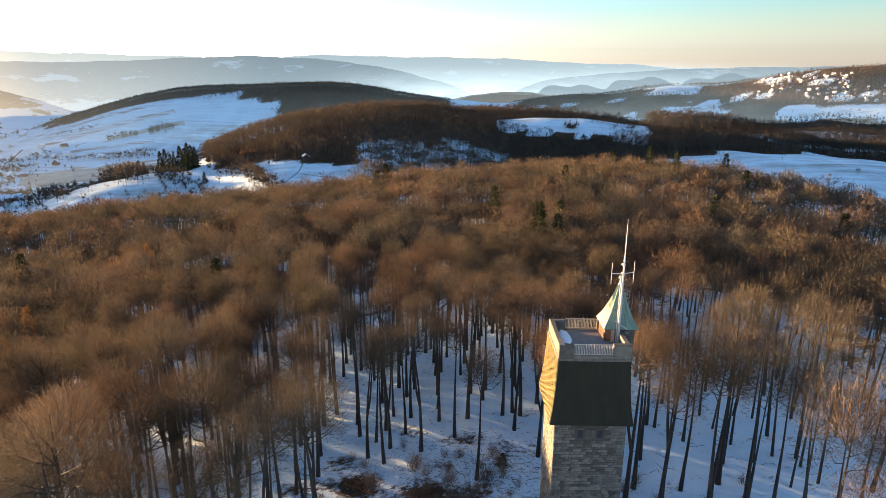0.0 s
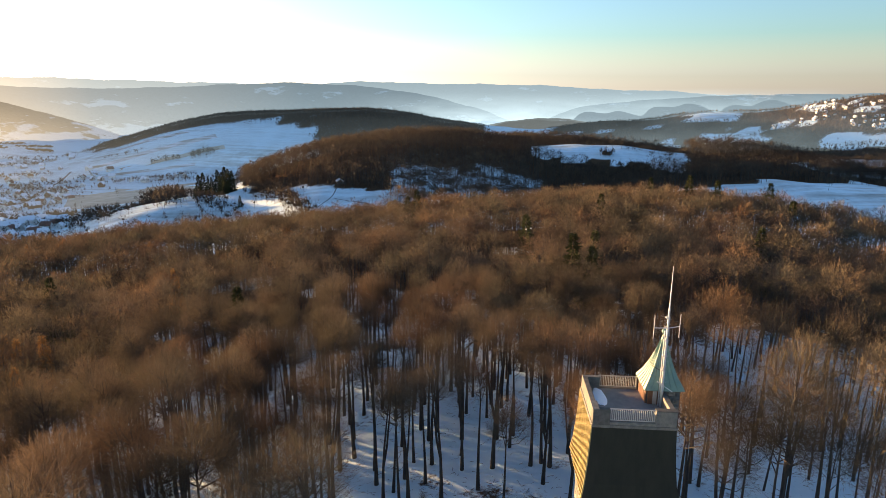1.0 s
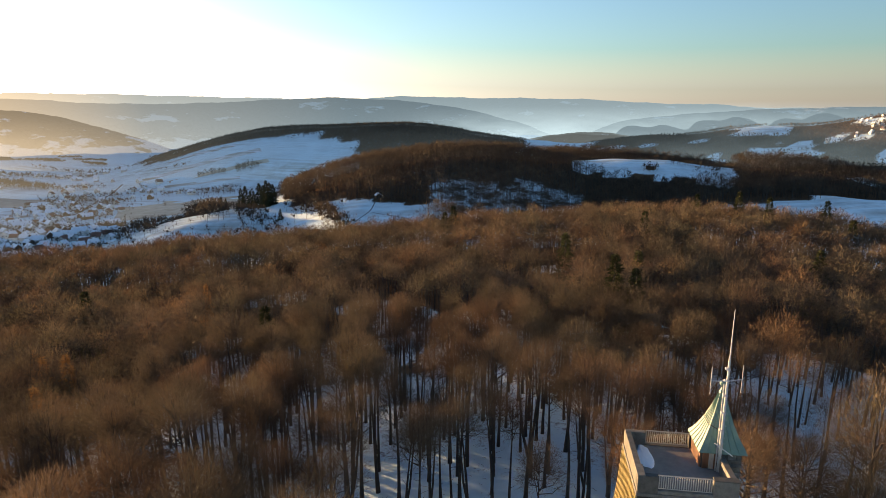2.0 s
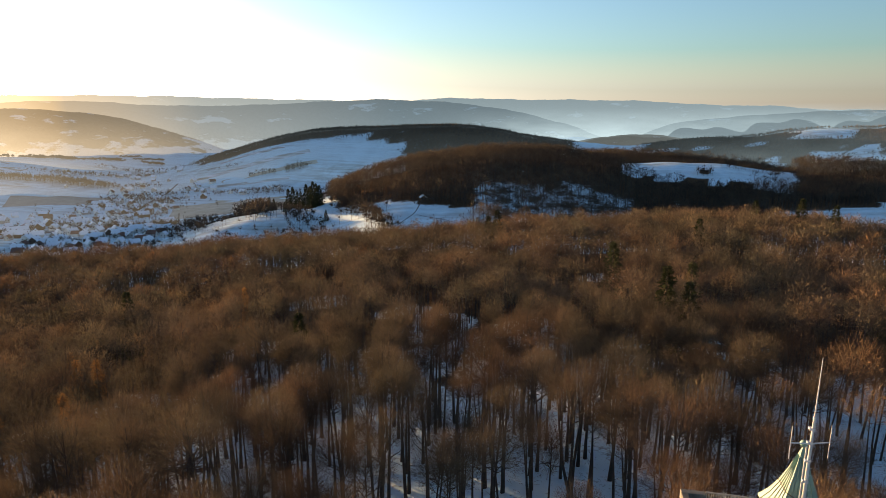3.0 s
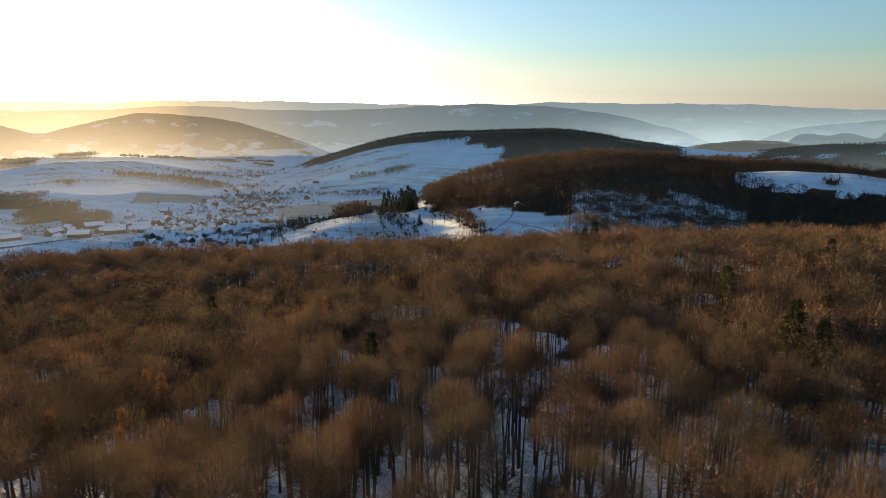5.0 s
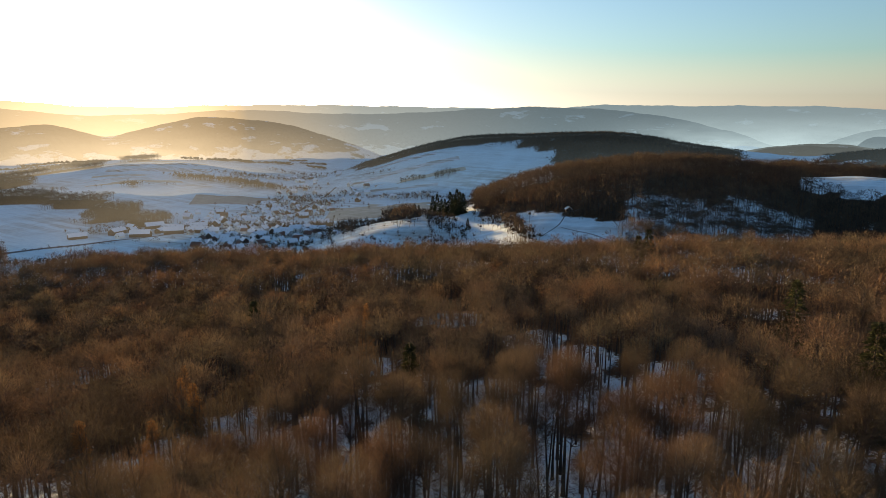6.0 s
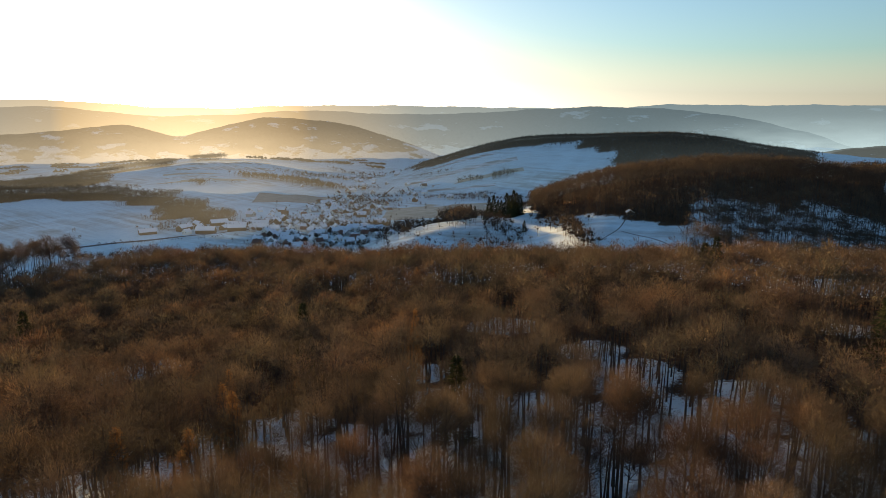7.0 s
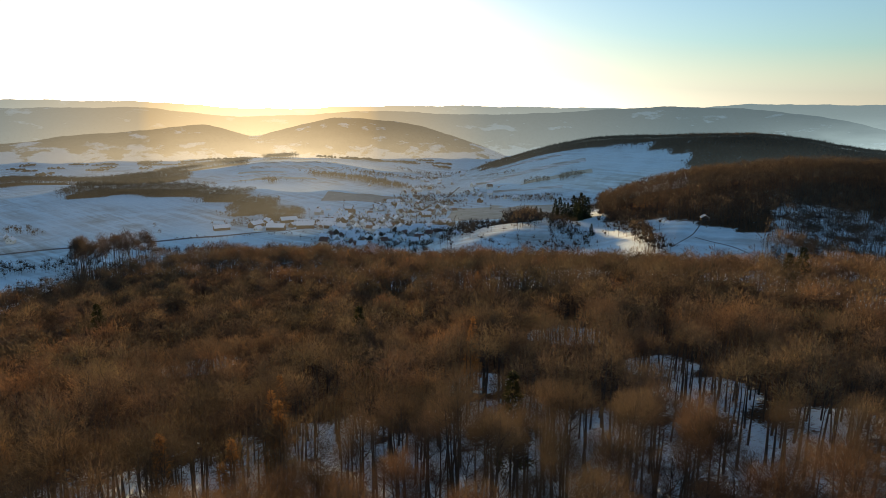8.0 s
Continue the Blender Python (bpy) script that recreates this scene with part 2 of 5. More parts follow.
# hills: azimuth, distance, height of the top, tangential and radial half-widths, flatness of the top
HILLS = [
    (-10.5, 720, -8, 168, 140, 2.6),    # dark wooded hill behind the meadow
    (-14.5, 575, -31, 95, 125, 2.4),     # meadow below it
    (9.0, 820, -10, 125, 110, 2.4),     # open fields behind its shoulder
    (-19.3, 1930, 9, 378, 300, 2.8),   # long hill with the snow field
    (-51.5, 2250, -74, 300, 420, 2.2),  # sunlit hill with the copse
    (-30.0, 640, -55, 90, 100, 3.0),   # low swell with the spruces, raised to cut sunlight on the meadow
    (-67.0, 1640, -103, 330, 330, 2.2), # white field
    (20.5, 810, -16, 85, 75, 2.0),      # wooded knoll
    (9.0, 1130, -38, 170, 90, 2.0),
    (34.5, 2600, 80, 520, 500, 2.2),    # hill with the far village
    (19.0, 2450, 4, 260, 330, 2.0),
    (11.0, 2500, -28, 240, 300, 2.0),
    (-67.0, 480, -64, 80, 70, 2.0),
    (27.0, 620, -27, 130, 90, 2.0),
    (31.0, 1300, -52, 200, 200, 2.0),
    (6.0, 965, -19, 150, 60, 2.0),      # wooded rise behind the open fields
]


def valley(x, y):
    d = np.hypot(x - CX, y - CY)
    low = -135 + 93 / (1 + np.exp(-np.clip((x + 330) / 150, -30, 30)))
    low = low - 45 * smooth(650, 1300, d) * smooth(-100, 200, x)
    return low - 20 * smooth(2400, 3600, d)


def height(x, y):
    x, y = np.asarray(x, float), np.asarray(y, float)
    az, d = to_polar(x, y)
    # the plateau with the tower
    u, v = np.clip(x / 100, -4.2, 3), np.clip(y / 100, -1.2, 3.6)
    top = (-3.86 + 3.76 * u - 16.79 * v - 7.63 * u * u + 2.29 * u * v + 9.64 * v * v
           - 1.18 * u ** 3 + 1.30 * u * u * v - 0.30 * u * v * v - 2.20 * v ** 3)
    top = np.where(y < 0, np.maximum(top, -12), top) + 0.35 * waves(x, y, 18, 3)
    # valleys and hills
    low = valley(x, y)
    rises = np.zeros_like(low)
    for haz, hd, crest, wide, deep, p in HILLS:
        da = (az - haz + 180) % 360 - 180
        q = np.abs(np.radians(da) * hd / wide) ** p + np.abs((d - hd) / deep) ** p
        rises = rises + (np.maximum(crest - valley(*polar(haz, hd)), 0) * np.exp(-0.5 * q)) ** 4
    low = low + rises ** 0.25
    low = low + waves(x, y, 420, 5) * 4 * smooth(900, 2000, d) + waves(x, y, 90, 6) * 1.0
    e = edge(az)
    return top + (low - top) * smooth(e - 10, e + 150, d)


def forest(x, y):
    """Density of woodland, 0 to 1, on the plan."""
    az, d = to_polar(x, y)
    w = waves(x, y, 140, 8)
    v = waves(x, y, 70, 9)
    f = np.zeros_like(d)
    f = np.maximum(f, smooth(4, -4, d - edge(az) - 6 * w - 58 * smooth(-6, -16, az)))
    for a0, a1, d0, d1, den in WOODS:
        da = np.minimum(az - a0, a1 - az) * d / 57.3
        dd = np.minimum(d - d0, d1 - d)
        s = d0 * 0.009
        f = np.maximum(f, den * smooth(-s, s, np.minimum(da, dd) + s * 1.2 * w))
    for a0, a1, d0, d1 in CLEARINGS:
        da = np.minimum(az - a0, a1 - az) * d / 57.3
        dd = np.minimum(d - d0, d1 - d)
        s = 14
        f = f * (1 - smooth(-s, s, np.minimum(da, dd) + (s * 0.8 * w if d1 < 1000 else 26 * w + 18 * v)))
    return f


# woods: azimuth from, to, distance from, to, density
WOODS = [
    (-23.2, -18.4, 596, 960, 1.0),
    (-20.2, -15.8, 570, 960, 1.0),
    (-17.6, -13.4, 546, 960, 1.0),
    (-15.2, -10.8, 522, 960, 1.0),
    (-12.6, -8.2, 502, 960, 1.0),
    (-10.2, 2.5, 555, 960, 1.0),
    (1, 9, 548, 664, 1.0),
    (2, 3.6, 548, 960, 1.0),
    (8, 15.8, 545, 660, 1.0),
    (-9.6, 4.5, 440, 575, 1.0),
    (4.0, 15, 440, 565, 0.9),
    (-88, -66, 380, 440, 0.8),
    (14, 20, 590, 690, 0.9),
    (-34, -1, 1760, 2300, 1.0),
    (-22, -19.2, 1722, 1800, 1.0),
    (-19.6, -17.4, 1690, 1800, 1.0),
    (-17.8, -16.2, 1650, 1800, 1.0),
    (-16.5, -1, 1250, 1800, 1.0),
    (15.4, 18.0, 618, 692, 1.0),
    (17.2, 23.0, 618, 900, 1.0),
    (22.4, 28.8, 672, 900, 1.0),
    (28.0, 42, 800, 1040, 0.95),
    (1, 17, 1080, 1260, 1.0),
    (5, 15.5, 2200, 2800, 1.0),
    (14, 26.5, 1950, 2800, 1.0),
    (25, 60, 1900, 3100, 1.0),
    (16, 27, 1250, 1960, 1.0),
    (26, 42, 1340, 1760, 0.95),
    (3, 17, 1250, 1500, 0.8),
    (27, 42, 1060, 1180, 0.8),
    (-68.5, -58, 1450, 1600, 1.0),
    (-59.5, -55.0, 1360, 1500, 1.0),
    (-56.0, -52.6, 1220, 1370, 1.0),
    (-53.6, -50.6, 1140, 1230, 1.0),
    (-78, -68.5, 1820, 2000, 1.0),
    (-68.5, -60, 1800, 1980, 1.0),
    (-62, -55, 2060, 2200, 1.0),
    (-53.2, -51.4, 2170, 2230, 1.0),
    (-69.6, -63.2, 455, 525, 0.2),
    (-1, 17, 880, 1050, 1.0),
    (2, 15, 1560, 2210, 1.0),
]
CLEARINGS = [
    (17.0, 20.5, 2230, 2440),
    (18.0, 20.0, 1850, 2000),
    (20.3, 22.5, 1880, 2080),
    (23.6, 25.8, 2100, 2150),
    (25.6, 28.0, 2350, 2410),
    (27.6, 29.6, 2200, 2230),
    (31.0, 33.0, 2010, 2040),
    (28.6, 29.9, 1750, 1820),
    (6.5, 9.2, 1960, 2000),
    (10.4, 13.2, 1900, 1940),
    (3.8, 15.6, 712, 832),
]

# ---- mesh helpers ----
def mesh_of(name, V, F, mats=(), idx=None, smooth_faces=False, soft=None):
    """A mesh from arrays of points and of triangles."""
    V, F = np.asarray(V, np.float32), np.asarray(F, np.int32)
    me = bpy.data.meshes.new(name)
    me.vertices.add(len(V))
    me.vertices.foreach_set("co", V.ravel())
    me.loops.add(F.size)
    me.loops.foreach_set("vertex_index", F.ravel())
    me.polygons.add(len(F))
    me.polygons.foreach_set("loop_start", np.arange(0, F.size, F.shape[1], dtype=np.int32))
    for m in mats:
        me.materials.append(m)
    if idx is not None:
        me.polygons.foreach_set("material_index", np.asarray(idx, np.int32))
    if smooth_faces:
        me.polygons.foreach_set("use_smooth", np.ones(len(F), bool))
    if soft is not None:
        me.polygons.foreach_set("use_smooth", np.asarray(soft, bool))
    me.update(calc_edges=True)
    return me


def part(name, bm, mat, parent=None, label="", kind=""):
    """Links a bmesh as one mesh object, under parent where there is one."""
    me = bpy.data.meshes.new(name)
    bmesh.ops.recalc_face_normals(bm, faces=bm.faces)
    bm.to_mesh(me)
    bm.free()
    me.materials.append(mat)
    ob = new(name, me)
    ob.parent = parent
    return tagged(ob, label, kind=kind)


def box(bm, x0, x1, y0, y1, z0, z1, bevel=0.0):
    vs = [bm.verts.new(p) for p in ((x0, y0, z0), (x1, y0, z0), (x1, y1, z0), (x0, y1, z0), (x0, y0, z1), (x1, y0, z1), (x1, y1, z1), (x0, y1, z1))]
    fs = [bm.faces.new([vs[k] for k in q]) for q in ((3, 2, 1, 0), (4, 5, 6, 7), (0, 1, 5, 4), (1, 2, 6, 5), (2, 3, 7, 6), (3, 0, 4, 7))]
    if bevel:
        es = list({e for f in fs for e in f.edges})
        bmesh.ops.bevel(bm, geom=es, offset=bevel, segments=1, affect="EDGES")
    return bm


def boxed(*a, bevel=0.0):
    return box(bmesh.new(), *a, bevel=bevel)


def rod(bm, a, b, r0, r1=None, n=8):
    """A round bar from a to b."""
    r1 = r0 if r1 is None else r1
    a, b = Vector(a), Vector(b)
    q = (b - a).to_track_quat("Z", "Y")
    rings = []
    for p, r in ((a, r0), (b, r1)):
        rings.append([bm.verts.new(p + q @ Vector((r * math.cos(6.2832 * k / n), r * math.sin(6.2832 * k / n), 0))) for k in range(n)])
    for k in range(n):
        bm.faces.new((rings[0][k], rings[0][(k + 1) % n], rings[1][(k + 1) % n], rings[1][k]))
    bm.faces.new(rings[0][::-1])
    bm.faces.new(rings[1])
    return bm


# ---- the ground ----
# where snow shows on the floor of the wood, behind the open lanes: x, y, radius
SNOWY = [(-37, 117, 14), (-51, 143, 15), (-67, 159, 13), (-110, 184, 16), (-86, 110, 13), (-115, 79, 13), (-216, 109, 18), (-300, 158, 22), (-23, 140, 11), (-106, 127, 11), (-62, 110, 12),
         (-7, 61, 14), (18, 65, 12), (-60, 55, 14), (-102, 178, 11), (-45, 54, 12), (-39, 78, 11), (0, 205, 12), (-73, 71, 11), (-30, 44, 16), (24, 50, 22), (40, 25, 26)]


def in_snow(x, y):
    v = np.zeros_like(x)
    for sx, sy, r in SNOWY:
        v = np.maximum(v, smooth(1.25, 0.6, np.hypot(x - sx, y - sy) / r))
    return v


def build_ground():
    az = np.concatenate([np.arange(-86, 46, 0.5), np.arange(46, 274, 3.0)])
    d = [0.5]
    while d[-1] < 4880:
        d.append(d[-1] * 1.026 + 0.25)
    d = np.array(d)
    A, D = np.meshgrid(az, d)
    X, Y = polar(A, D)
    Z = height(X, Y)
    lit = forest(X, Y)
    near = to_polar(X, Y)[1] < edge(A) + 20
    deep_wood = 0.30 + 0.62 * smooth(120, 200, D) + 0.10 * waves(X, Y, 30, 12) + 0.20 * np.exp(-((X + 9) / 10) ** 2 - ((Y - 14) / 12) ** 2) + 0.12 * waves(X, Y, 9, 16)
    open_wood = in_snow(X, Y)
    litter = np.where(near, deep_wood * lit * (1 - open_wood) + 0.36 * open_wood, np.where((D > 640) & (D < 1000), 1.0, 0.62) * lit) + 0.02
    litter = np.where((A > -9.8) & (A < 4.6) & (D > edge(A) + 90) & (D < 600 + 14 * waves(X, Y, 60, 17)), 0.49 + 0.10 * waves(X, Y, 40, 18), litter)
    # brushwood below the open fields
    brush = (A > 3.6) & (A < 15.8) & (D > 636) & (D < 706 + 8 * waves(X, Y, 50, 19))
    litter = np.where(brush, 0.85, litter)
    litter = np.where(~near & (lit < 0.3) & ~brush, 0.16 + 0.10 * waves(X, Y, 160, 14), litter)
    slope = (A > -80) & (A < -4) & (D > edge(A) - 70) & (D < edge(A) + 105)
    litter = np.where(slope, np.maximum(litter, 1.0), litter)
    nd, na = A.shape
    i = np.arange(nd - 1)[:, None] * na
    j = np.arange(na)[None, :]
    k = (j + 1) % na
    q = np.stack([i + j, i + k, i + na + k, i + na + j], -1).reshape(-1, 4)
    V = np.stack([X, Y, Z], -1).reshape(-1, 3)
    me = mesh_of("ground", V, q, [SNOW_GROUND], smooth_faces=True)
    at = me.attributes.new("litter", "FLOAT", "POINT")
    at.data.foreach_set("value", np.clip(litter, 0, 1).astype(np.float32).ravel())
    streaks = np.where(near | (lit > 0.3), 0.0, 0.55 + 0.45 * waves(X, Y, 260, 15))
    at = me.attributes.new("streaks", "FLOAT", "POINT")
    at.data.foreach_set("value", np.clip(streaks, 0, 1).astype(np.float32).ravel())
    return tagged(new("ground", me), "snow covered land with leaf litter showing through under the woods", "ground", kind="structure")


build_ground()


# ---- trees ----
def frame_of(t):
    t = t / np.linalg.norm(t)
    a = np.cross(t, (0.31, 0.95, 0.05))
    a /= np.linalg.norm(a)
    return a, np.cross(t, a)


def tube(pts, rad, n):
    """Points and triangles of a tapering limb."""
    pts = np.asarray(pts, float)
    V, F = [], []
    for k, p in enumerate(pts):
        t = pts[min(k + 1, len(pts) - 1)] - pts[max(k - 1, 0)]
        a, b = frame_of(t)
        ang = np.arange(n) * 2 * math.pi / n
        V.append(p + rad[k] * (np.cos(ang)[:, None] * a + np.sin(ang)[:, None] * b))
    for k in range(len(pts) - 1):
        for s in range(n):
            o, e = k * n + s, k * n + (s + 1) % n
            F += [(o, e, e + n), (o, e + n, o + n)]
    return np.concatenate(V), np.array(F)


def joined(parts):
    V, F, o = [], [], 0
    for v, f in (p[:2] for p in parts):
        V.append(v)
        F.append(f + o)
        o += len(v)
    return np.concatenate(V), np.concatenate(F)


def unit(v):
    return v / np.maximum(np.linalg.norm(v, axis=1), 1e-6)[:, None]


def blades(P, D, L, W, rng, face=None):
    """Thin twigs: long triangles from P along D, turned towards face where it is given."""
    turn = rng.normal(size=D.shape)
    S = unit(np.cross(D, turn if face is None else face + 0.45 * turn))
    V = np.stack([P - S * W[:, None] / 2, P + S * W[:, None] / 2, P + D * L[:, None]], 1).reshape(-1, 3)
    return V, np.arange(len(V)).reshape(-1, 3), np.zeros(len(P), bool)


def with_heart(crown, mid, rx, rz, rng, n=6, rings=(50, 5, -35)):
    """The dense uneven heart of a crown, added to its twigs."""
    V = [np.array([[0, 0, 1.0]])]
    for e in rings:
        a = (np.arange(n) + rng.uniform(0, 1)) * 2 * math.pi / n
        r = rng.uniform(0.65, 1.2, n)
        V.append(np.stack([np.cos(a) * math.cos(radians(e)) * r, np.sin(a) * math.cos(radians(e)) * r, math.sin(radians(e)) * rng.uniform(0.8, 1.15, n)], 1))
    V = np.concatenate(V) * (rx, rx, rz) + mid
    F = [(0, 1 + k, 1 + (k + 1) % n) for k in range(n)]
    for q in range(len(rings) - 1):
        o = 1 + q * n
        for k in range(n):
            F += [(o + k, o + n + k, o + n + (k + 1) % n), (o + k, o + n + (k + 1) % n, o + (k + 1) % n)]
    F = np.array(F)
    return np.concatenate([V, crown[0]]), np.concatenate([F, crown[1] + len(V)]), np.concatenate([np.ones(len(F), bool), crown[2]])


def beech(seed, H=22.0, R=4.2, clumps=15, limbs=15, sides=7, subs=3, twigs=1100, width=0.06, length=1.5, low=0.50, deep=0.225):
    """A bare beech: a leaning stem, limbs that rise to the clumps of the crown, and a dome of twigs on each clump."""
    rng = np.random.RandomState(seed)
    lean, sway, phase = rng.normal(0, 0.6, 2), rng.normal(0, 0.32, 2), rng.uniform(0, 6.28, 2)
    r0 = (0.0124 if sides > 4 else 0.0098) * H
    steps = 7 if sides > 4 else 3
    ts = np.linspace(0, 0.90, steps)
    bow = lambda t, i: lean[i] * t + sway[i] * (math.sin(4.4 * t + phase[i]) - math.sin(phase[i]))
    trunk = np.array([[bow(t, 0), bow(t, 1), t * H - 0.4 * (k == 0)] for k, t in enumerate(ts)])
    wood = [tube(trunk, [r0 * (1.3 if k == 0 else 1) * (1 - t) ** 1.1 for k, t in enumerate(ts)], sides)]
    on_trunk = lambda t: np.array([np.interp(t, ts, trunk[:, k]) for k in range(3)])
    if seed % 3 == 0 and sides > 4:
        # a second leader from a low fork
        a, b = on_trunk(0.30), rng.uniform(0, 6.283)
        out = np.array([math.cos(b), math.sin(b), 0])
        wood.append(tube([a, a + out * 0.7 + (0, 0, 0.13 * H), a + out * 1.3 + (0, 0, 0.34 * H), a + out * 1.7 + (0, 0, 0.52 * H)], [r0 * 0.62, r0 * 0.55, r0 * 0.36, r0 * 0.12], 6))
    # the clumps, spread over a dome
    mid = np.array([lean[0] * 0.78, lean[1] * 0.78, H * (0.985 - deep)])
    size = np.array([R, R, H * deep])
    k = np.arange(clumps)
    z = 1 - 1.22 * (k + 0.5) / clumps
    a = k * 2.39996 + rng.normal(0, 0.22, clumps) + seed
    c = np.stack([np.cos(a) * np.sqrt(1 - z * z), np.sin(a) * np.sqrt(1 - z * z), z], 1)
    far = rng.uniform(0.74, 1.10, clumps)
    for i in rng.permutation(clumps)[:limbs]:
        end = mid + c[i] * far[i] * 0.72 * size
        t = np.clip(low + (0.80 - low) * (0.5 + 0.5 * c[i, 2]) + rng.normal(0, 0.03), low - 0.05, 0.85)
        p0 = on_trunk(t)
        rl = r0 * 0.42 * (1.12 - t)
        knee = p0 + (end - p0) * (0.55, 0.55, 0.42) + rng.normal(0, 0.25, 3)
        wood.append(tube([p0, knee, end], [rl * 1.2, rl * 0.75, rl * 0.25], 5 if sides > 4 else 3))
        for s in range(subs):
            u = rng.uniform(0.1, 0.9)
            q = knee + (end - knee) * u
            v = unit((c[i] + rng.normal(0, 0.55, 3) + (0, 0, 0.5))[None])[0] * rng.uniform(1.2, 2.4)
            wood.append(tube([q, q + v * 0.55 + rng.normal(0, 0.1, 3), q + v], [rl * 0.4, rl * 0.22, rl * 0.06], 3))
    # bare side shoots on the lower stem
    for s in range(4 if sides > 4 else 0):
        t = rng.uniform(0.3, low)
        p0, b = on_trunk(t), rng.uniform(0, 6.283)
        v = np.array([math.cos(b), math.sin(b), rng.uniform(0.2, 0.9)]) * rng.uniform(0.8, 2.2)
        wood.append(tube([p0, p0 + v * 0.5 + rng.normal(0, 0.1, 3), p0 + v], [0.035, 0.022, 0.006], 3))
    # twigs
    w = rng.randint(0, clumps, twigs)
    e = unit(c[w] + rng.normal(0, 0.62 / math.sqrt(clumps) * 1.55, (twigs, 3)))
    u = rng.uniform(0.12, 1, twigs) ** 0.55
    P = mid + e * (far[w] * u * 0.88)[:, None] * size
    out = unit(e / size)
    D = unit(out * 0.45 + c[w] * 0.30 + (0, 0, 0.42) + rng.normal(0, 0.48, (twigs, 3)))
    crown = blades(P, D, length * rng.uniform(0.5, 1.2, twigs), width * rng.uniform(0.7, 1.3, twigs), rng, out)
    return joined(wood), crown


def tufted(seed, H=18.0, R=3.5, n=26, width=0.8, length=3.4, low=0.45, heart=0.0):
    """A distant bare tree: a tapering stem and a brush of branches over a dome."""
    rng = np.random.RandomState(seed)
    stem = tube([(0, 0, -0.5), (0.15, 0.1, H * 0.88)], [0.011 * H, 0.003 * H], 3)
    hz = H * (0.98 - low) / 2
    mid, size = np.array([0, 0, H * 0.98 - hz * 1.05]), np.array([R, R, hz])
    e = rng.normal(size=(n, 3))
    e[:, 2] += 0.45
    e = unit(e)
    lobes = 1 + 0.14 * np.sin(3 * np.arctan2(e[:, 1], e[:, 0]) + seed)
    P = mid + e * (lobes * rng.uniform(0.35, 0.82, n))[:, None] * size
    out = unit(e / size)
    D = unit(out * 0.7 + (0, 0, 0.5) + rng.normal(0, 0.32, (n, 3)))
    crown = blades(P, D, length * rng.uniform(0.5, 1.0, n), width * rng.uniform(0.6, 1.3, n), rng, out)
    if heart:
        crown = with_heart(crown, mid, R * heart, hz * heart, rng, 6, (42, -8))
    return stem, crown


def conifer(seed, H=20.0, R=3.0, n=900, width=0.3, length=1.1, base=0.12):
    rng = np.random.RandomState(seed)
    stem = tube([(0, 0, -0.4), (0.1, 0, H * 0.5), (0, 0, H * 0.98)], [0.011 * H, 0.007 * H, 0.02], 5)
    u = base + (1 - base) * rng.uniform(0, 1, n) ** 1.35
    tier = np.floor(u * 13) / 13 + 0.03 * rng.normal(size=n)
    u = np.clip(0.6 * tier + 0.4 * u, base, 0.99)
    a = rng.uniform(0, 6.283, n)
    lobe = 0.78 + 0.3 * np.sin(a * 3 + u * 40 + seed)
    r = R * (1 - u) ** 0.8 * lobe * np.sqrt(rng.uniform(0.12, 1, n))
    P = np.stack([r * np.cos(a), r * np.sin(a), H * u - 0.25 * r], 1)
    D = np.stack([np.cos(a), np.sin(a), rng.uniform(-0.5, 0.35, n)], 1) + rng.normal(0, 0.3, (n, 3))
    D /= np.linalg.norm(D, axis=1)[:, None]
    return stem, blades(P, D, length * rng.uniform(0.5, 1.2, n) * (1.15 - 0.6 * u), width * rng.uniform(0.6, 1.3, n), rng)


def scattered(kinds, X, Y, Z, S, T, which):
    """Many trees in one pair of arrays: wood and crown, by numpy."""
    out = []
    tone = np.random.RandomState(len(X)).normal(0, 0.17, len(X))
    for layer in (0, 1):
        V, F, N, C, o = [], [], [], [], 0
        for k, kind in enumerate(kinds):
            v, f = kind[layer][:2]
            nn = kind[layer][2] if layer else np.ones(len(f), bool)
            sel = np.where(which == k)[0]
            if not len(sel):
                continue
            c, s = np.cos(T[sel]), np.sin(T[sel])
            x = (v[None, :, 0] * c[:, None] - v[None, :, 1] * s[:, None]) * S[sel, None] + X[sel, None]
            y = (v[None, :, 0] * s[:, None] + v[None, :, 1] * c[:, None]) * S[sel, None] + Y[sel, None]
            z = v[None, :, 2] * S[sel, None] + Z[sel, None]
            V.append(np.stack([x, y, z], -1).reshape(-1, 3))
            F.append((f[None] + (np.arange(len(sel)) * len(v))[:, None, None]).reshape(-1, 3) + o)
            N.append(np.tile(nn, len(sel)))
            C.append(np.repeat(tone[sel], len(v)))
            o += len(sel) * len(v)
        out.append((np.concatenate(V), np.concatenate(F), np.concatenate(N), np.concatenate(C)))
    return out


def stand(name, label, kinds, X, Y, S, T, which, bark, crown):
    """One uncountable wood as a single object."""
    Z = height(X, Y) - 0.1
    (v0, f0, n0, c0), (v1, f1, n1, c1) = scattered(kinds, X, Y, Z, S, T, which)
    V, F = joined([(v0, f0), (v1, f1)])
    idx = np.concatenate([np.zeros(len(f0)), np.ones(len(f1))])
    me = mesh_of(name, V, F, [bark, crown], idx, soft=np.concatenate([n0, n1]))
    me.attributes.new("tone", "FLOAT", "POINT").data.foreach_set("value", np.concatenate([c0, c1]).astype(np.float32))
    return tagged(new(name, me), label, "forest", kind="stuff")


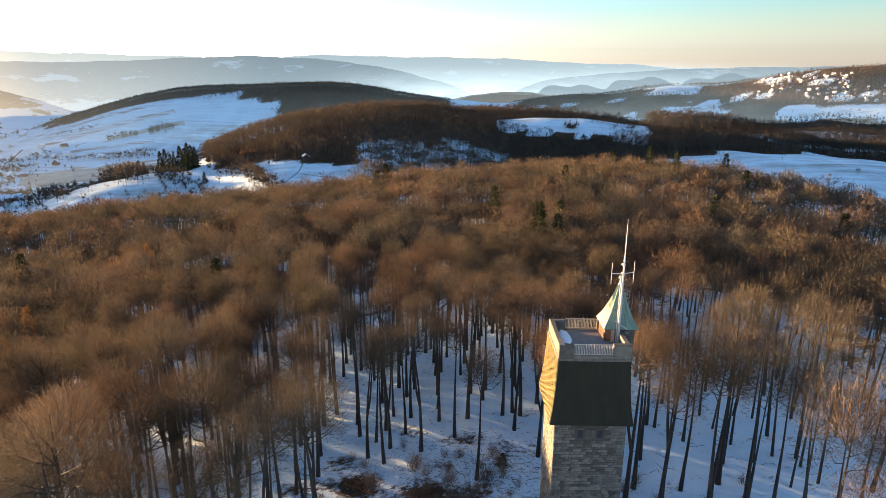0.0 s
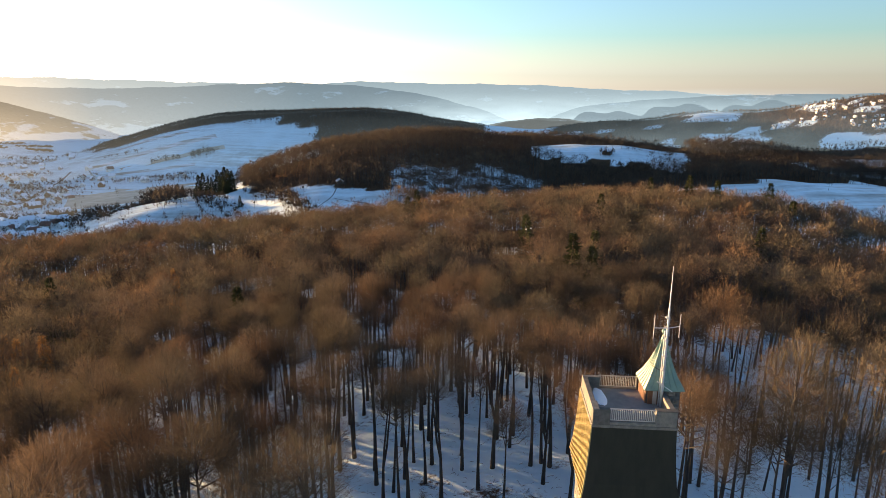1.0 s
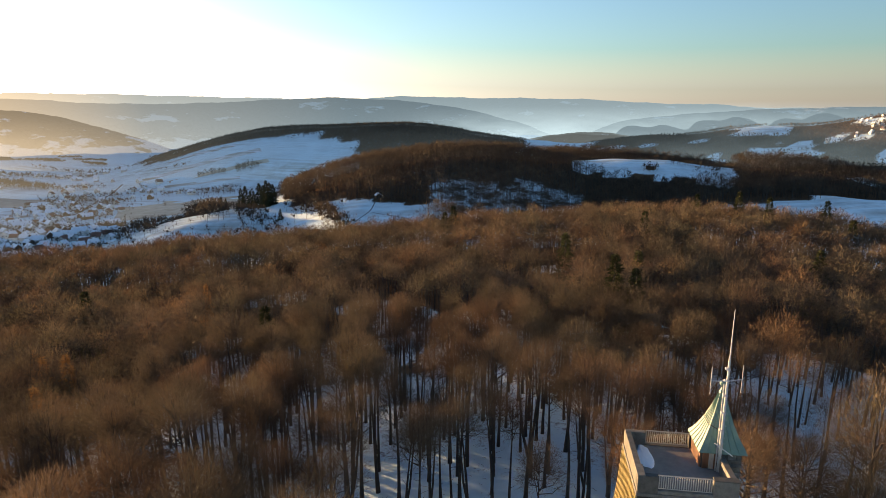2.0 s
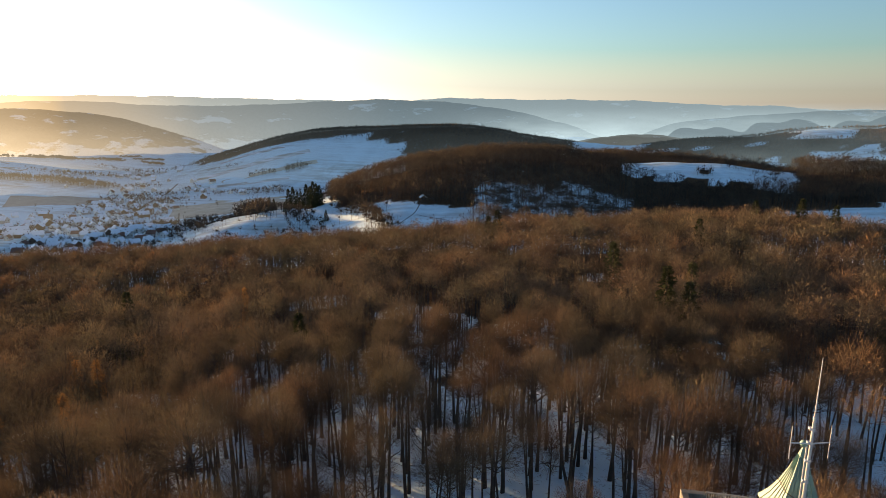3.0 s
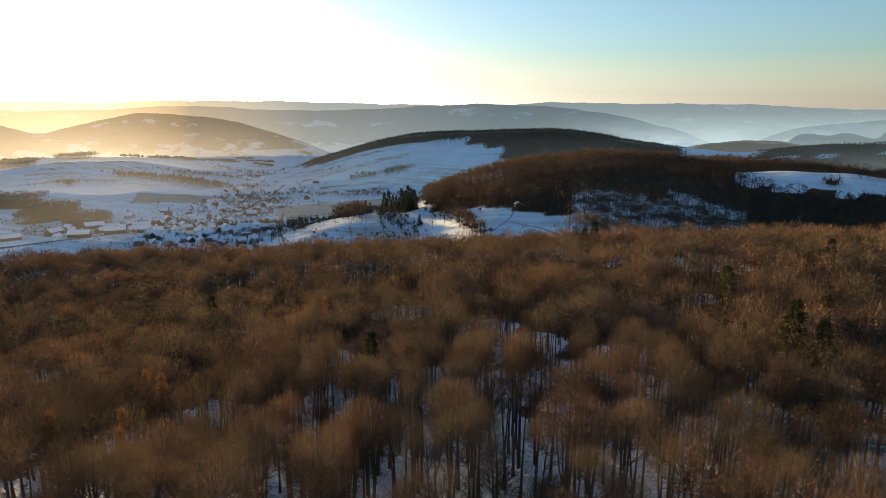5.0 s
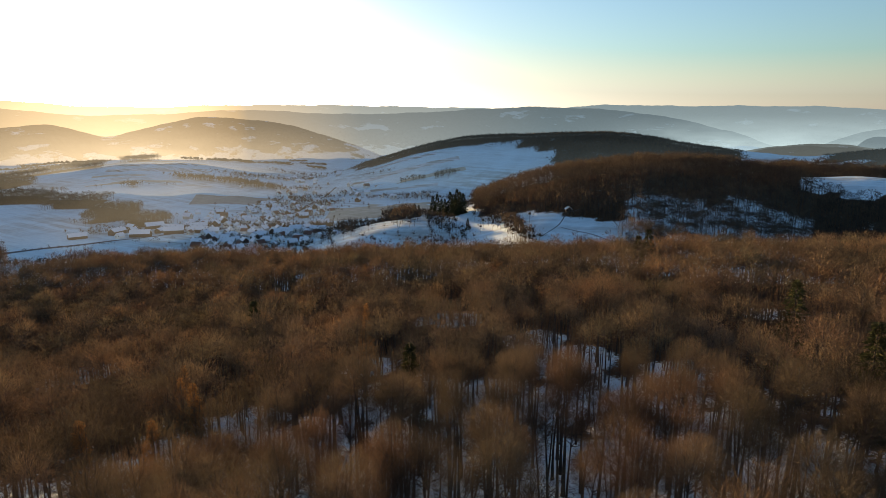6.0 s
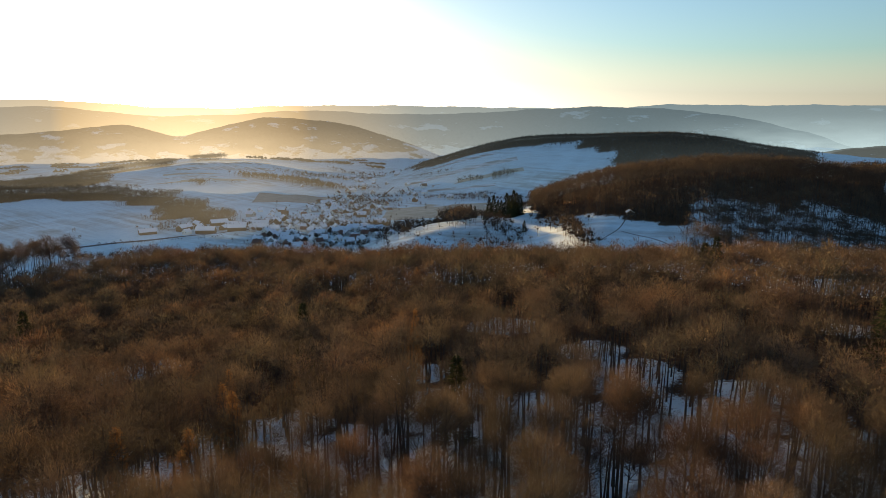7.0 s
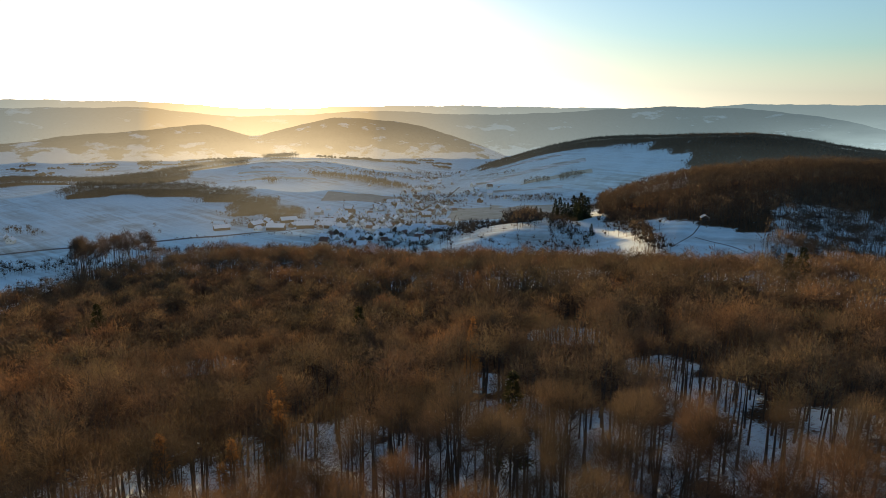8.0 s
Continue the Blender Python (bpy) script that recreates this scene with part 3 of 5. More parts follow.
def jittered(x0, x1, y0, y1, step, seed):
    rng = np.random.RandomState(seed)
    gx, gy = np.meshgrid(np.arange(x0, x1, step), np.arange(y0, y1, step * 0.9))
    gx = gx + (np.arange(gx.shape[0]) % 2)[:, None] * step / 2
    x = (gx + rng.uniform(-0.42, 0.42, gx.shape) * step).ravel()
    y = (gy + rng.uniform(-0.42, 0.42, gy.shape) * step).ravel()
    return x, y, rng


# glades in the wood on the plateau: x, y, half-widths, how empty
GLADES = [(-9, 20, 7, 9, 0.85), (-8, 4, 16, 11, 1.0), (-19, 13, 11, 9, 0.85), (0, -34, 22, 30, 1.0)]
# lanes where the crowns stand apart: from x, y to x, y, half-width, how empty
LANES = [(-31, 80, -36, 107, 4.6, 0.92), (-39, 95, -44, 116, 4.2, 0.9), (-51, 110, -57, 130, 2.6, 0.8), (-83, 131, -94, 153, 3.2, 0.85), (-70, 78, -79, 92, 2.4, 0.7),
         (-86, 54, -97, 64, 2.8, 0.85), (-170, 83, -189, 93, 3.6, 0.9), (-240, 124, -266, 138, 4, 0.9), (-20, 85, -21, 105, 2.4, 0.7), (-79, 83, -90, 100, 2.2, 0.7),
         (-46, 67, -52, 82, 2.4, 0.7), (-8, 28, -7, 42, 3.0, 0.7), (-45, 23, -52, 36, 2.6, 0.5), (-75, 118, -86, 142, 2.2, 0.7),
         (-35, 26, -40, 36, 2.0, 0.45), (-29, 42, -33, 56, 2.0, 0.45), (-4, 132, -3, 162, 2.4, 0.7), (-55, 45, -62, 55, 2.2, 0.4), (-24, 10, -27, 22, 3.2, 0.8), (-60, 61, -67, 72, 2.0, 0.4)]


def in_lane(x, y, grow=0.0):
    """How empty the lanes leave each point, 0 to 1."""
    v = np.zeros_like(x, dtype=float)
    for x0, y0, x1, y1, w, e in LANES:
        dx, dy = x1 - x0, y1 - y0
        u = np.clip(((x - x0) * dx + (y - y0) * dy) / (dx * dx + dy * dy), 0, 1)
        v = np.maximum(v, e * (np.hypot(x - x0 - u * dx, y - y0 - u * dy) < w + grow))
    return v


def near_wood():
    x, y, rng = jittered(-380, 260, -80, 420, 5.1, 21)
    az, d = to_polar(x, y)
    keep = (forest(x, y) > rng.uniform(0.2, 0.7, len(x))) & (az > -80) & (az < np.where(d < 150, 68, 41)) & (d > 24)
    for gx, gy, wx, wy, e in GLADES:
        inside = ((x - gx) / wx) ** 2 + ((y - gy) / wy) ** 2 < 1
        keep &= ~(inside & (rng.uniform(0, 1, len(x)) < e))
    keep &= rng.uniform(0, 1, len(x)) > in_lane(x, y)
    keep &= (az < 18) | (d > 120) | (rng.uniform(0, 1, len(x)) < 0.7)
    x, y = x[keep], y[keep]
    d = to_polar(x, y)[1]
    o = np.argsort(d)
    x, y, d = x[o], y[o], d[o]
    n = len(x)
    S = np.clip(0.98 + 0.07 * waves(x, y, 45, 17) + rng.normal(0, 0.09, n), 0.70, 1.22)
    S = S * (1 + 0.14 * smooth(-22, -32, to_polar(x, y)[0]) * smooth(200, 290, d))
    T = rng.uniform(0, 6.283, n)
    first = np.zeros(n, bool)
    first[np.argsort(np.hypot(x + 26, (y - 34) * 0.9))[:300]] = True
    # single beeches
    kinds = [beech(100 + k, H=21.5 + 0.7 * (k % 3), R=3.7 + 0.35 * (k % 3), clumps=13 + k % 4, low=0.50 + 0.03 * (k % 3), twigs=3400, width=0.030, length=0.88) for k in range(6)]
    models = []
    for k, (wood, crown) in enumerate(kinds):
        root = new("beech_tree")
        t = new("trunk", mesh_of("trunk", *wood, [BARK], smooth_faces=True))
        c = new("crown", mesh_of("crown", *crown[:2], [TWIG]))
        t.parent = c.parent = root
        tagged(root, "tall bare beech with reddish brown twigs standing in snow", "tree", "beeches on the plateau")
        models.append(root)
    used = set()
    for k in np.where(first)[0]:
        w = rng.randint(0, 6)
        z = float(height(x[k], y[k])) - 0.1
        m = pose(x[k], y[k], z, 0, 0, math.degrees(T[k]))
        if w in used:
            ob = copy_thing(models[w], m)
        else:
            ob = models[w]
            ob.matrix_basis = m
            used.add(w)
        ob.scale = (S[k],) * 3
    # the wood behind them
    for d0, d1, twigs, width in ((0, 88, 1700, 0.040), (88, 125, 980, 0.058), (125, 185, 520, 0.092)):
        mid = ~first & (d >= d0) & (d < d1)
        lo = [beech(200 + k, R=4.1 + 0.25 * (k % 3), clumps=11 + k % 3, limbs=6, sides=4, subs=0, twigs=twigs, width=width, length=0.95) for k in range(6)]
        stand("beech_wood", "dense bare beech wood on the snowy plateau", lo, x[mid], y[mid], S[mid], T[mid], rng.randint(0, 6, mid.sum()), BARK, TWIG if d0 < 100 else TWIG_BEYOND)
    back = d >= 185
    bk = [beech(300 + k, R=4.4, clumps=9, limbs=2, sides=3, subs=0, twigs=200, width=0.168, length=1.35, deep=0.24) for k in range(6)]
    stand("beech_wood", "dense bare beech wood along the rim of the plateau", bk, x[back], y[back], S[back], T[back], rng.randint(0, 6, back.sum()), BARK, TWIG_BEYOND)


def in_sight(x, y, reach=26.0):
    """Leaves out the woods deep behind the brow of a hill."""
    az, d = to_polar(x, y)
    best = np.full(len(x), -1e9)
    for u in np.linspace(0.25, 0.97, 40):
        px, py = polar(az, d * u)
        best = np.maximum(best, (height(px, py) - 44.0) / (d * u))
    return (height(x, y) + reach - 44.0) / d > best


def far_woods():
    x, y, rng = jittered(-1180, 700, 350, 1330, 7.2, 31)
    az, d = to_polar(x, y)
    f = forest(x, y)
    keep = (f > rng.uniform(0.05, 0.75, len(x))) & (d > edge(az) + 40) & (d < 1330) & (az > -78) & (az < 38)
    x, y = x[keep], y[keep]
    seen = in_sight(x, y)
    x, y = x[seen], y[seen]
    kinds = [tufted(400 + k, H=18 + k, R=4.6, n=64, width=0.42, length=2.0, low=0.44) for k in range(5)]
    az, d = to_polar(x, y)
    front = (az > -9.8) & (az < 4.6) & (d < 600)
    tall = [tufted(430 + k, H=19 + k, R=4.2, n=64, width=0.36, length=1.9, low=0.58) for k in range(4)]
    n = front.sum()
    stand("hillside_wood", "tall bare stand with thin trunks over snow", tall, x[front], y[front], rng.uniform(0.85, 1.1, n), rng.uniform(0, 6.28, n), rng.randint(0, 4, n), BARK, TWIG_FAR)
    x, y = x[~front], y[~front]
    n = len(x)
    stand("hillside_wood", "dark bare woodland on the hill behind the meadow", kinds, x, y, rng.uniform(0.8, 1.15, n), rng.uniform(0, 6.28, n), rng.randint(0, 5, n), BARK, TWIG_FAR)
    x, y, rng = jittered(-2450, 1500, 300, 2500, 11.0, 32)
    az, d = to_polar(x, y)
    f = forest(x, y)
    long_hill = (az > -37) & (az < -1) & (d > 1690)
    keep = (f > rng.uniform(0.15, 0.85, len(x))) & (d > 1300) & (d < 2480) & (az > -40) & (az < 38) & ~long_hill
    x, y = x[keep], y[keep]
    seen = in_sight(x, y)
    x, y = x[seen], y[seen]
    kinds = [tufted(450 + k, H=15 + k, R=5.6, n=16, width=0.7, length=3.4, low=0.2, heart=0.4) for k in range(5)]
    n = len(x)
    stand("distant_wood", "distant dark woods on the hills round the valley", kinds, x, y, rng.uniform(0.55, 0.85, n), rng.uniform(0, 6.28, n), rng.randint(0, 5, n), BARK, TWIG_FAR)

    # the wood along the brow of the long hill
    x, y, rng = jittered(-1400, 40, 1200, 2080, 8.6, 34)
    az, d = to_polar(x, y)
    keep = (forest(x, y) > rng.uniform(0.15, 0.6, len(x))) & (az > -37) & (az < -1) & (d > 1690) & (d < 2120)
    x, y = x[keep], y[keep]
    seen = in_sight(x, y)
    x, y = x[seen], y[seen]
    n = len(x)
    brow = [tufted(480 + k, H=12 + k, R=4.6, n=14, width=0.5, length=2.6, low=0.2, heart=0.4) for k in range(5)]
    stand("distant_wood", "dark wood along the brow of the long snowy hill", brow, x, y, rng.uniform(0.8, 1.05, n), rng.uniform(0, 6.28, n), rng.randint(0, 5, n), BARK, TWIG_FAR)
    # copses scattered over the hazy far valley
    x, y, rng = jittered(-3300, -900, 500, 2900, 15.0, 35)
    az, d = to_polar(x, y)
    keep = (waves(x, y * 1.6, 330, 36) > 0.62) & (d > 2330) & (d < 3500) & (az > -80) & (az < -37)
    x, y = x[keep], y[keep]
    n = len(x)
    stand("distant_wood", "scattered dark copses in the hazy valley", [tufted(490 + k, H=14 + k, R=7.5, n=6, width=0.9, length=3.0, low=0.2, heart=0.75) for k in range(4)], x, y, rng.uniform(0.7, 1.0, n), rng.uniform(0, 6.28, n), rng.randint(0, 4, n), BARK, TWIG_FAR)
    # woods between the fields in the west
    x, y, rng = jittered(-2200, -700, 300, 1500, 7.4, 33)
    az, d = to_polar(x, y)
    keep = (forest(x, y) > rng.uniform(0.1, 0.45, len(x))) & (d > 1150) & (d < 2300) & (az > -80) & (az < -40)
    x, y = x[keep], y[keep]
    seen = in_sight(x, y)
    x, y = x[seen], y[seen]
    kinds = [tufted(470 + k, H=17 + k, R=5.2, n=60, width=0.55, length=2.3, low=0.40) for k in range(5)]
    n = len(x)
    stand("valley_wood", "brown bare woods between the snowy fields", kinds, x, y, rng.uniform(0.8, 1.1, n), rng.uniform(0, 6.28, n), rng.randint(0, 5, n), BARK, TWIG_FAR)


near_wood()
far_woods()

# ---- the tower ----
def rect_ring(bm, x0, x1, y0, y1, z):
    return [bm.verts.new(p) for p in ((x0, y0, z), (x1, y0, z), (x1, y1, z), (x0, y1, z))]


def build_tower():
    tower = new("stone_lookout_tower")
    tagged(tower, "square grey stone lookout tower with flared cladding and copper turret", "tower")
    base = -6.5
    part("shaft", boxed(-3.0, 3.15, -2.85, 3.0, base, 14.6), MORTAR, tower)
    # flared skirt, as a slightly hollow curve
    bm = bmesh.new()
    prev = None
    prof = [(0.0, 20.0), (0.06, 18.6), (0.16, 17.0), (0.32, 15.4), (0.52, 14.25), (0.50, 14.12)]
    for o, z in prof:
        ring = rect_ring(bm, -3.0 - o, 3.0 + o, -3.0 - o, 3.0 + o, z)
        if prev:
            for k in range(4):
                bm.faces.new((prev[k], prev[(k + 1) % 4], ring[(k + 1) % 4], ring[k]))
        prev = ring
    bm.faces.new(prev)
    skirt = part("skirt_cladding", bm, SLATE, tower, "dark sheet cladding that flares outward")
    skirt.data.materials.append(SUNNY_SLATE)
    # the side towards the sun gets the cladding with sunlight in its colour
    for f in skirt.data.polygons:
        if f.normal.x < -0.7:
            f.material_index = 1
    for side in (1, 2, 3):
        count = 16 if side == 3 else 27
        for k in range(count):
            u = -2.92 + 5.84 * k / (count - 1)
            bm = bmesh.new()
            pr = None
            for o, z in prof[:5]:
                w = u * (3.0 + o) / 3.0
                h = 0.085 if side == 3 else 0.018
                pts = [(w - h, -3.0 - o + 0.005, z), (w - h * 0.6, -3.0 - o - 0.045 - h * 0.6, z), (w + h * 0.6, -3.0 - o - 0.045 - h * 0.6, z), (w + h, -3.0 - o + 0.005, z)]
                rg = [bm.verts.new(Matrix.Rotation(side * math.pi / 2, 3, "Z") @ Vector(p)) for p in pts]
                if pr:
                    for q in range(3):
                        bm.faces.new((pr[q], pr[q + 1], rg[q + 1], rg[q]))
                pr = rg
            part("seam", bm, SUNNY_SLATE if side == 3 else SLATE, tower)
    # parapet, with gaps for the railings
    part("cornice", boxed(-3.08, 3.08, -3.08, 3.08, 19.9, 20.12, bevel=0.03), STONE, tower)
    part("platform", boxed(-2.7, 2.7, -2.7, 2.7, 20.12, 20.3), DECK, tower, "grey felt platform")
    for x0, x1, y0, y1, z1 in ((-3, -1.75, -3, -2.6, 21.3), (1.5, 3, -3, -2.6, 21.3), (-1.75, 1.5, -3, -2.6, 20.35),
                               (-3, -1.6, 2.6, 3, 21.25), (-1.6, 1.35, 2.6, 3, 20.35), (1.35, 3, 2.6, 3, 21.25), (2.6, 3, -2.6, 2.6, 21.25)):
        part("parapet", boxed(x0, x1, y0, y1, 20.1, z1, bevel=0.03), STONE, tower)
    part("parapet", boxed(-3, -2.6, -2.6, 2.6, 20.1, 21.25, bevel=0.03), STONE, tower)
    part("coping", boxed(-3.05, -2.55, -3.05, -1.75, 21.3, 21.38, bevel=0.02), STONE, tower)
    part("coping", boxed(1.5, 3.05, -3.05, -2.55, 21.3, 21.38, bevel=0.02), STONE, tower)
    for y, x0, x1, n in ((-2.85, -1.75, 1.5, 24), (2.8, -1.6, 1.35, 22)):
        part("handrail", boxed(x0, x1, y - 0.03, y + 0.03, 21.3, 21.36), PICKET, tower)
        part("bottom_rail", boxed(x0, x1, y - 0.02, y + 0.02, 20.42, 20.46), PICKET, tower)
        me = None
        for k in range(n):
            u = x0 + (x1 - x0) * (k + 0.5) / n
            if me is None:
                ob = part("picket", boxed(-0.022, 0.022, -0.015, 0.015, 20.46, 21.3), PICKET, tower)
                me = ob.data
            else:
                ob = new("picket", me)
                ob.parent = tower
            ob.location = (u, y, 0)
    # turret on the corner
    part("turret_wall", boxed(1.55, 4.05, 0.25, 2.75, base, 21.6, bevel=0.04), MORTAR, tower)
    part("door", boxed(1.62, 2.45, 0.17, 0.27, 20.3, 21.5, bevel=0.02), WOOD, tower, "brown wooden door")
    part("boarding", boxed(1.47, 1.57, 0.3, 2.7, 20.3, 21.55), WOOD, tower, "brown boarded side")
    bm = bmesh.new()
    prev = None
    for f, z in ((1.0, 21.5), (1.0, 21.56), (0.74, 22.25), (0.50, 23.1), (0.29, 24.1), (0.11, 25.1), (0.03, 25.55)):
        h = 1.52 * f
        ring = rect_ring(bm, 2.82 - h, 2.82 + h, 1.5 - h, 1.5 + h, z)
        if prev:
            for k in range(4):
                bm.faces.new((prev[k], prev[(k + 1) % 4], ring[(k + 1) % 4], ring[k]))
        else:
            bm.faces.new(ring[::-1])
        prev = ring
    bm.faces.new(prev)
    roof = part("turret_roof", bm, COPPER, tower, "pale green copper roof with a hollow curve")
    for side in range(4):
        for k in (-0.66, -0.33, 0.0, 0.33, 0.66):
            bm = bmesh.new()
            pr = None
            for f, z in ((1.0, 21.56), (0.74, 22.25), (0.50, 23.1), (0.29, 24.1), (0.11, 25.1)):
                h = 1.52 * f
                rg = [bm.verts.new(Matrix.Translation((2.82, 1.5, 0)) @ Matrix.Rotation(side * math.pi / 2, 4, "Z") @ Vector(p))
                      for p in ((k * h - 0.02, -h, z), (k * h, -h - 0.04, z + 0.02), (k * h + 0.02, -h, z))]
                if pr:
                    for q in range(2):
                        bm.faces.new((pr[q], pr[q + 1], rg[q + 1], rg[q]))
                pr = rg
            part("roof_seam", bm, COPPER, roof)
    bm = bmesh.new()
    bmesh.ops.create_uvsphere(bm, u_segments=14, v_segments=9, radius=0.2, matrix=Matrix.Translation((2.82, 1.5, 25.8)))
    part("finial_ball", bm, COPPER, tower, "round copper finial")
    for x in (-0.95, 0.75):
        part("window", boxed(x, x + 0.42, -2.95, -2.8, 12.6, 13.35), GLASS, tower, "narrow dark window")
        part("lintel", boxed(x - 0.1, x + 0.52, -2.96, -2.82, 13.37, 13.55), STONE, tower)
    part("panel", boxed(-0.3, 0.5, -2.93, -2.82, 12.5, 13.4), STONE, tower, "smooth stone panel")
    for cx, cy, wx, wy, seed, label in ((-1.95, 1.0, 0.62, 1.45, 4, "melting snow on the tower platform"), (2.33, -1.75, 0.24, 0.75, 7, "old snow lying along the stone parapet")):
        rs = np.random.RandomState(seed)
        bm = bmesh.new()
        rim = []
        for k in range(22):
            a = 2 * math.pi * k / 22
            r = 1 + 0.13 * math.sin(3 * a + seed) + rs.uniform(-0.1, 0.1)
            px, py = min(max(cx + wx * r * math.cos(a), -2.58), 2.58), cy + wy * r * math.sin(a)
            rim.append((bm.verts.new((px, py, 20.302)), bm.verts.new((cx + (px - cx) * 0.8, cy + (py - cy) * 0.85, 20.37 + rs.uniform(-0.02, 0.03)))))
        top = bm.verts.new((cx, cy, 20.41))
        for k in range(22):
            (a0, a1), (b0, b1) = rim[k], rim[(k + 1) % 22]
            bm.faces.new((a0, b0, b1, a1))
            bm.faces.new((a1, b1, top))
        tagged(part("snow_drift", bm, SNOW, None), label, "snow")
    # cable clips on the cladding and on the turret
    for y, z in ((-1.9, 18.7), (-2.2, 17.3)):
        part("bracket", rod(bmesh.new(), (-3.1, y, z), (-3.55, y - 0.25, z + 0.05), 0.02, n=6), BARK, tower, "thin dark steel bracket")
        part("bracket", rod(bmesh.new(), (-3.1, y + 0.5, z), (-3.15, y - 0.5, z - 0.02), 0.018, n=6), BARK, tower, "thin dark steel bracket")
    part("cable_ring", rod(bmesh.new(), (1.95, 0.62, 23.25), (1.95, 2.3, 23.25), 0.025, n=6), BARK, tower, "dark cable round the roof")
    part("cable_ring", rod(bmesh.new(), (1.95, 0.62, 23.25), (2.5, 0.1, 23.1), 0.025, n=6), BARK, tower, "dark cable round the roof")
    part("door_panel", boxed(2.0, 2.3, 0.13, 0.2, 20.3, 21.4, bevel=0.01), PICKET, tower, "pale board beside the door")
    return tower


def build_mast():
    mast = new("antenna_mast")
    tagged(mast, "slender galvanised antenna mast with small dipole arms", "antenna")
    x, y = 2.57, -0.1
    part("pole", rod(bmesh.new(), (x, y, 20.3), (x, y, 28.2), 0.125, 0.075), STEEL, mast)
    part("pole", rod(bmesh.new(), (x - 0.17, y + 0.1, 20.3), (x - 0.14, y + 0.1, 26.4), 0.05, 0.05), STEEL, mast)
    part("tip", rod(bmesh.new(), (x, y, 28.2), (x, y, 31.4), 0.045, 0.015), STEEL, mast)
    for z in (22.0, 23.2, 24.4, 25.6, 26.6, 27.4):
        part("clamp", boxed(x - 0.2, x + 0.1, y - 0.1, y + 0.16, z, z + 0.14, bevel=0.02), STEEL, mast)
    for k in range(14):
        z = 22.3 + 0.42 * k
        part("rung", rod(bmesh.new(), (x, y, z), (x + 0.2, y - 0.05, z + 0.02), 0.014, n=6), STEEL, mast)
    for px, py in ((1.45, -0.55), (3.45, -0.05)):
        part("arm", rod(bmesh.new(), (x, y, 26.65), (px, py, 26.8), 0.034, n=6), STEEL, mast)
        part("dipole", rod(bmesh.new(), (px, py, 25.9), (px, py, 27.75), 0.027, n=6), STEEL, mast)
    part("cross_bar", rod(bmesh.new(), (2.0, -0.7, 22.6), (3.1, -0.9, 21.9), 0.035, n=6), STEEL, mast)
    return mast


TOWER = build_tower()
build_mast()

# ---- brush round the tower ----
def bush(seed, H=2.2, n=230, width=0.018):
    rng = np.random.RandomState(seed)
    a = rng.uniform(0, 6.283, n)
    D = np.stack([np.cos(a) * rng.uniform(0.1, 0.8, n), np.sin(a) * rng.uniform(0.1, 0.8, n), np.ones(n)], 1)
    D /= np.linalg.norm(D, axis=1)[:, None]
    P = np.stack([rng.normal(0, 0.35, n), rng.normal(0, 0.35, n), rng.uniform(-0.1, H * 0.5, n)], 1)
    twigs = blades(P, D, H * rng.uniform(0.35, 0.8, n), np.full(n, width), rng)
    stems = []
    for k in range(7):
        v = np.array([rng.normal(0, 0.35), rng.normal(0, 0.35), 1.0]) * H * rng.uniform(0.5, 0.85)
        stems.append(tube([(rng.normal(0, 0.1), rng.normal(0, 0.1), -0.2), v * 0.5 + rng.normal(0, 0.08, 3), v], [0.02, 0.012, 0.005], 4))
    return joined(stems), twigs


def bushes():
    rng = np.random.RandomState(44)
    models = []
    for k in range(3):
        stems, twigs = bush(500 + k)
        root = tagged(new("bush"), "leafless brown bush growing out of the snow", "bush", "bushes round the tower")
        a = new("stem", mesh_of("stem", *stems, [BARK], smooth_faces=True))
        b = new("crown", mesh_of("crown", *twigs[:2], [BRUSH]))
        a.parent = b.parent = root
        models.append(root)
    spots = [(-6.5, 24), (-9, 14), (-5, 13), (-12, 12), (-3.8, 15), (-7, 10), (-15, 15), (-10.5, 9), (-17, 20), (-20, 12), (7, 10), (9, 14), (6.5, 7),
             (-13, 24), (-23, 18), (-4.5, 9), (-26, 24), (12, 9), (-12, 17), (-16, 9), (-8, 17), (-19, 27), (4.6, 8.5), (-21, 8), (-28, 14), (-5.6, 17.5)]
    spots += [(float(x), float(y)) for x, y in zip(rng.uniform(-27, -4.5, 26), rng.uniform(-2, 24, 26))] + [(float(x), float(y)) for x, y in zip(rng.uniform(5.5, 26, 12), rng.uniform(-2, 18, 12))]
    for k, (x, y) in enumerate(spots):
        ob = models[k] if k < 3 else copy_thing(models[k % 3], Matrix())
        ob.matrix_basis = pose(x, y, float(height(x, y)) - 0.05, 0, 0, rng.uniform(0, 360))
        ob.scale = (rng.uniform(0.6, 1.4),) * 3
    v, c = conifer(77, 2.2, 1.0, 420, 0.10, 0.4, 0.02)
    ev = tagged(new("evergreen_bush"), "small dark evergreen bush in the snow", "bush")
    a = new("stem", mesh_of("stem", *v, [BARK]))
    b = new("foliage", mesh_of("foliage", *c[:2], [NEEDLE]))
    a.parent = b.parent = ev
    ev.matrix_basis = pose(-5.4, 20.5, float(height(-5.4, 20.5)))


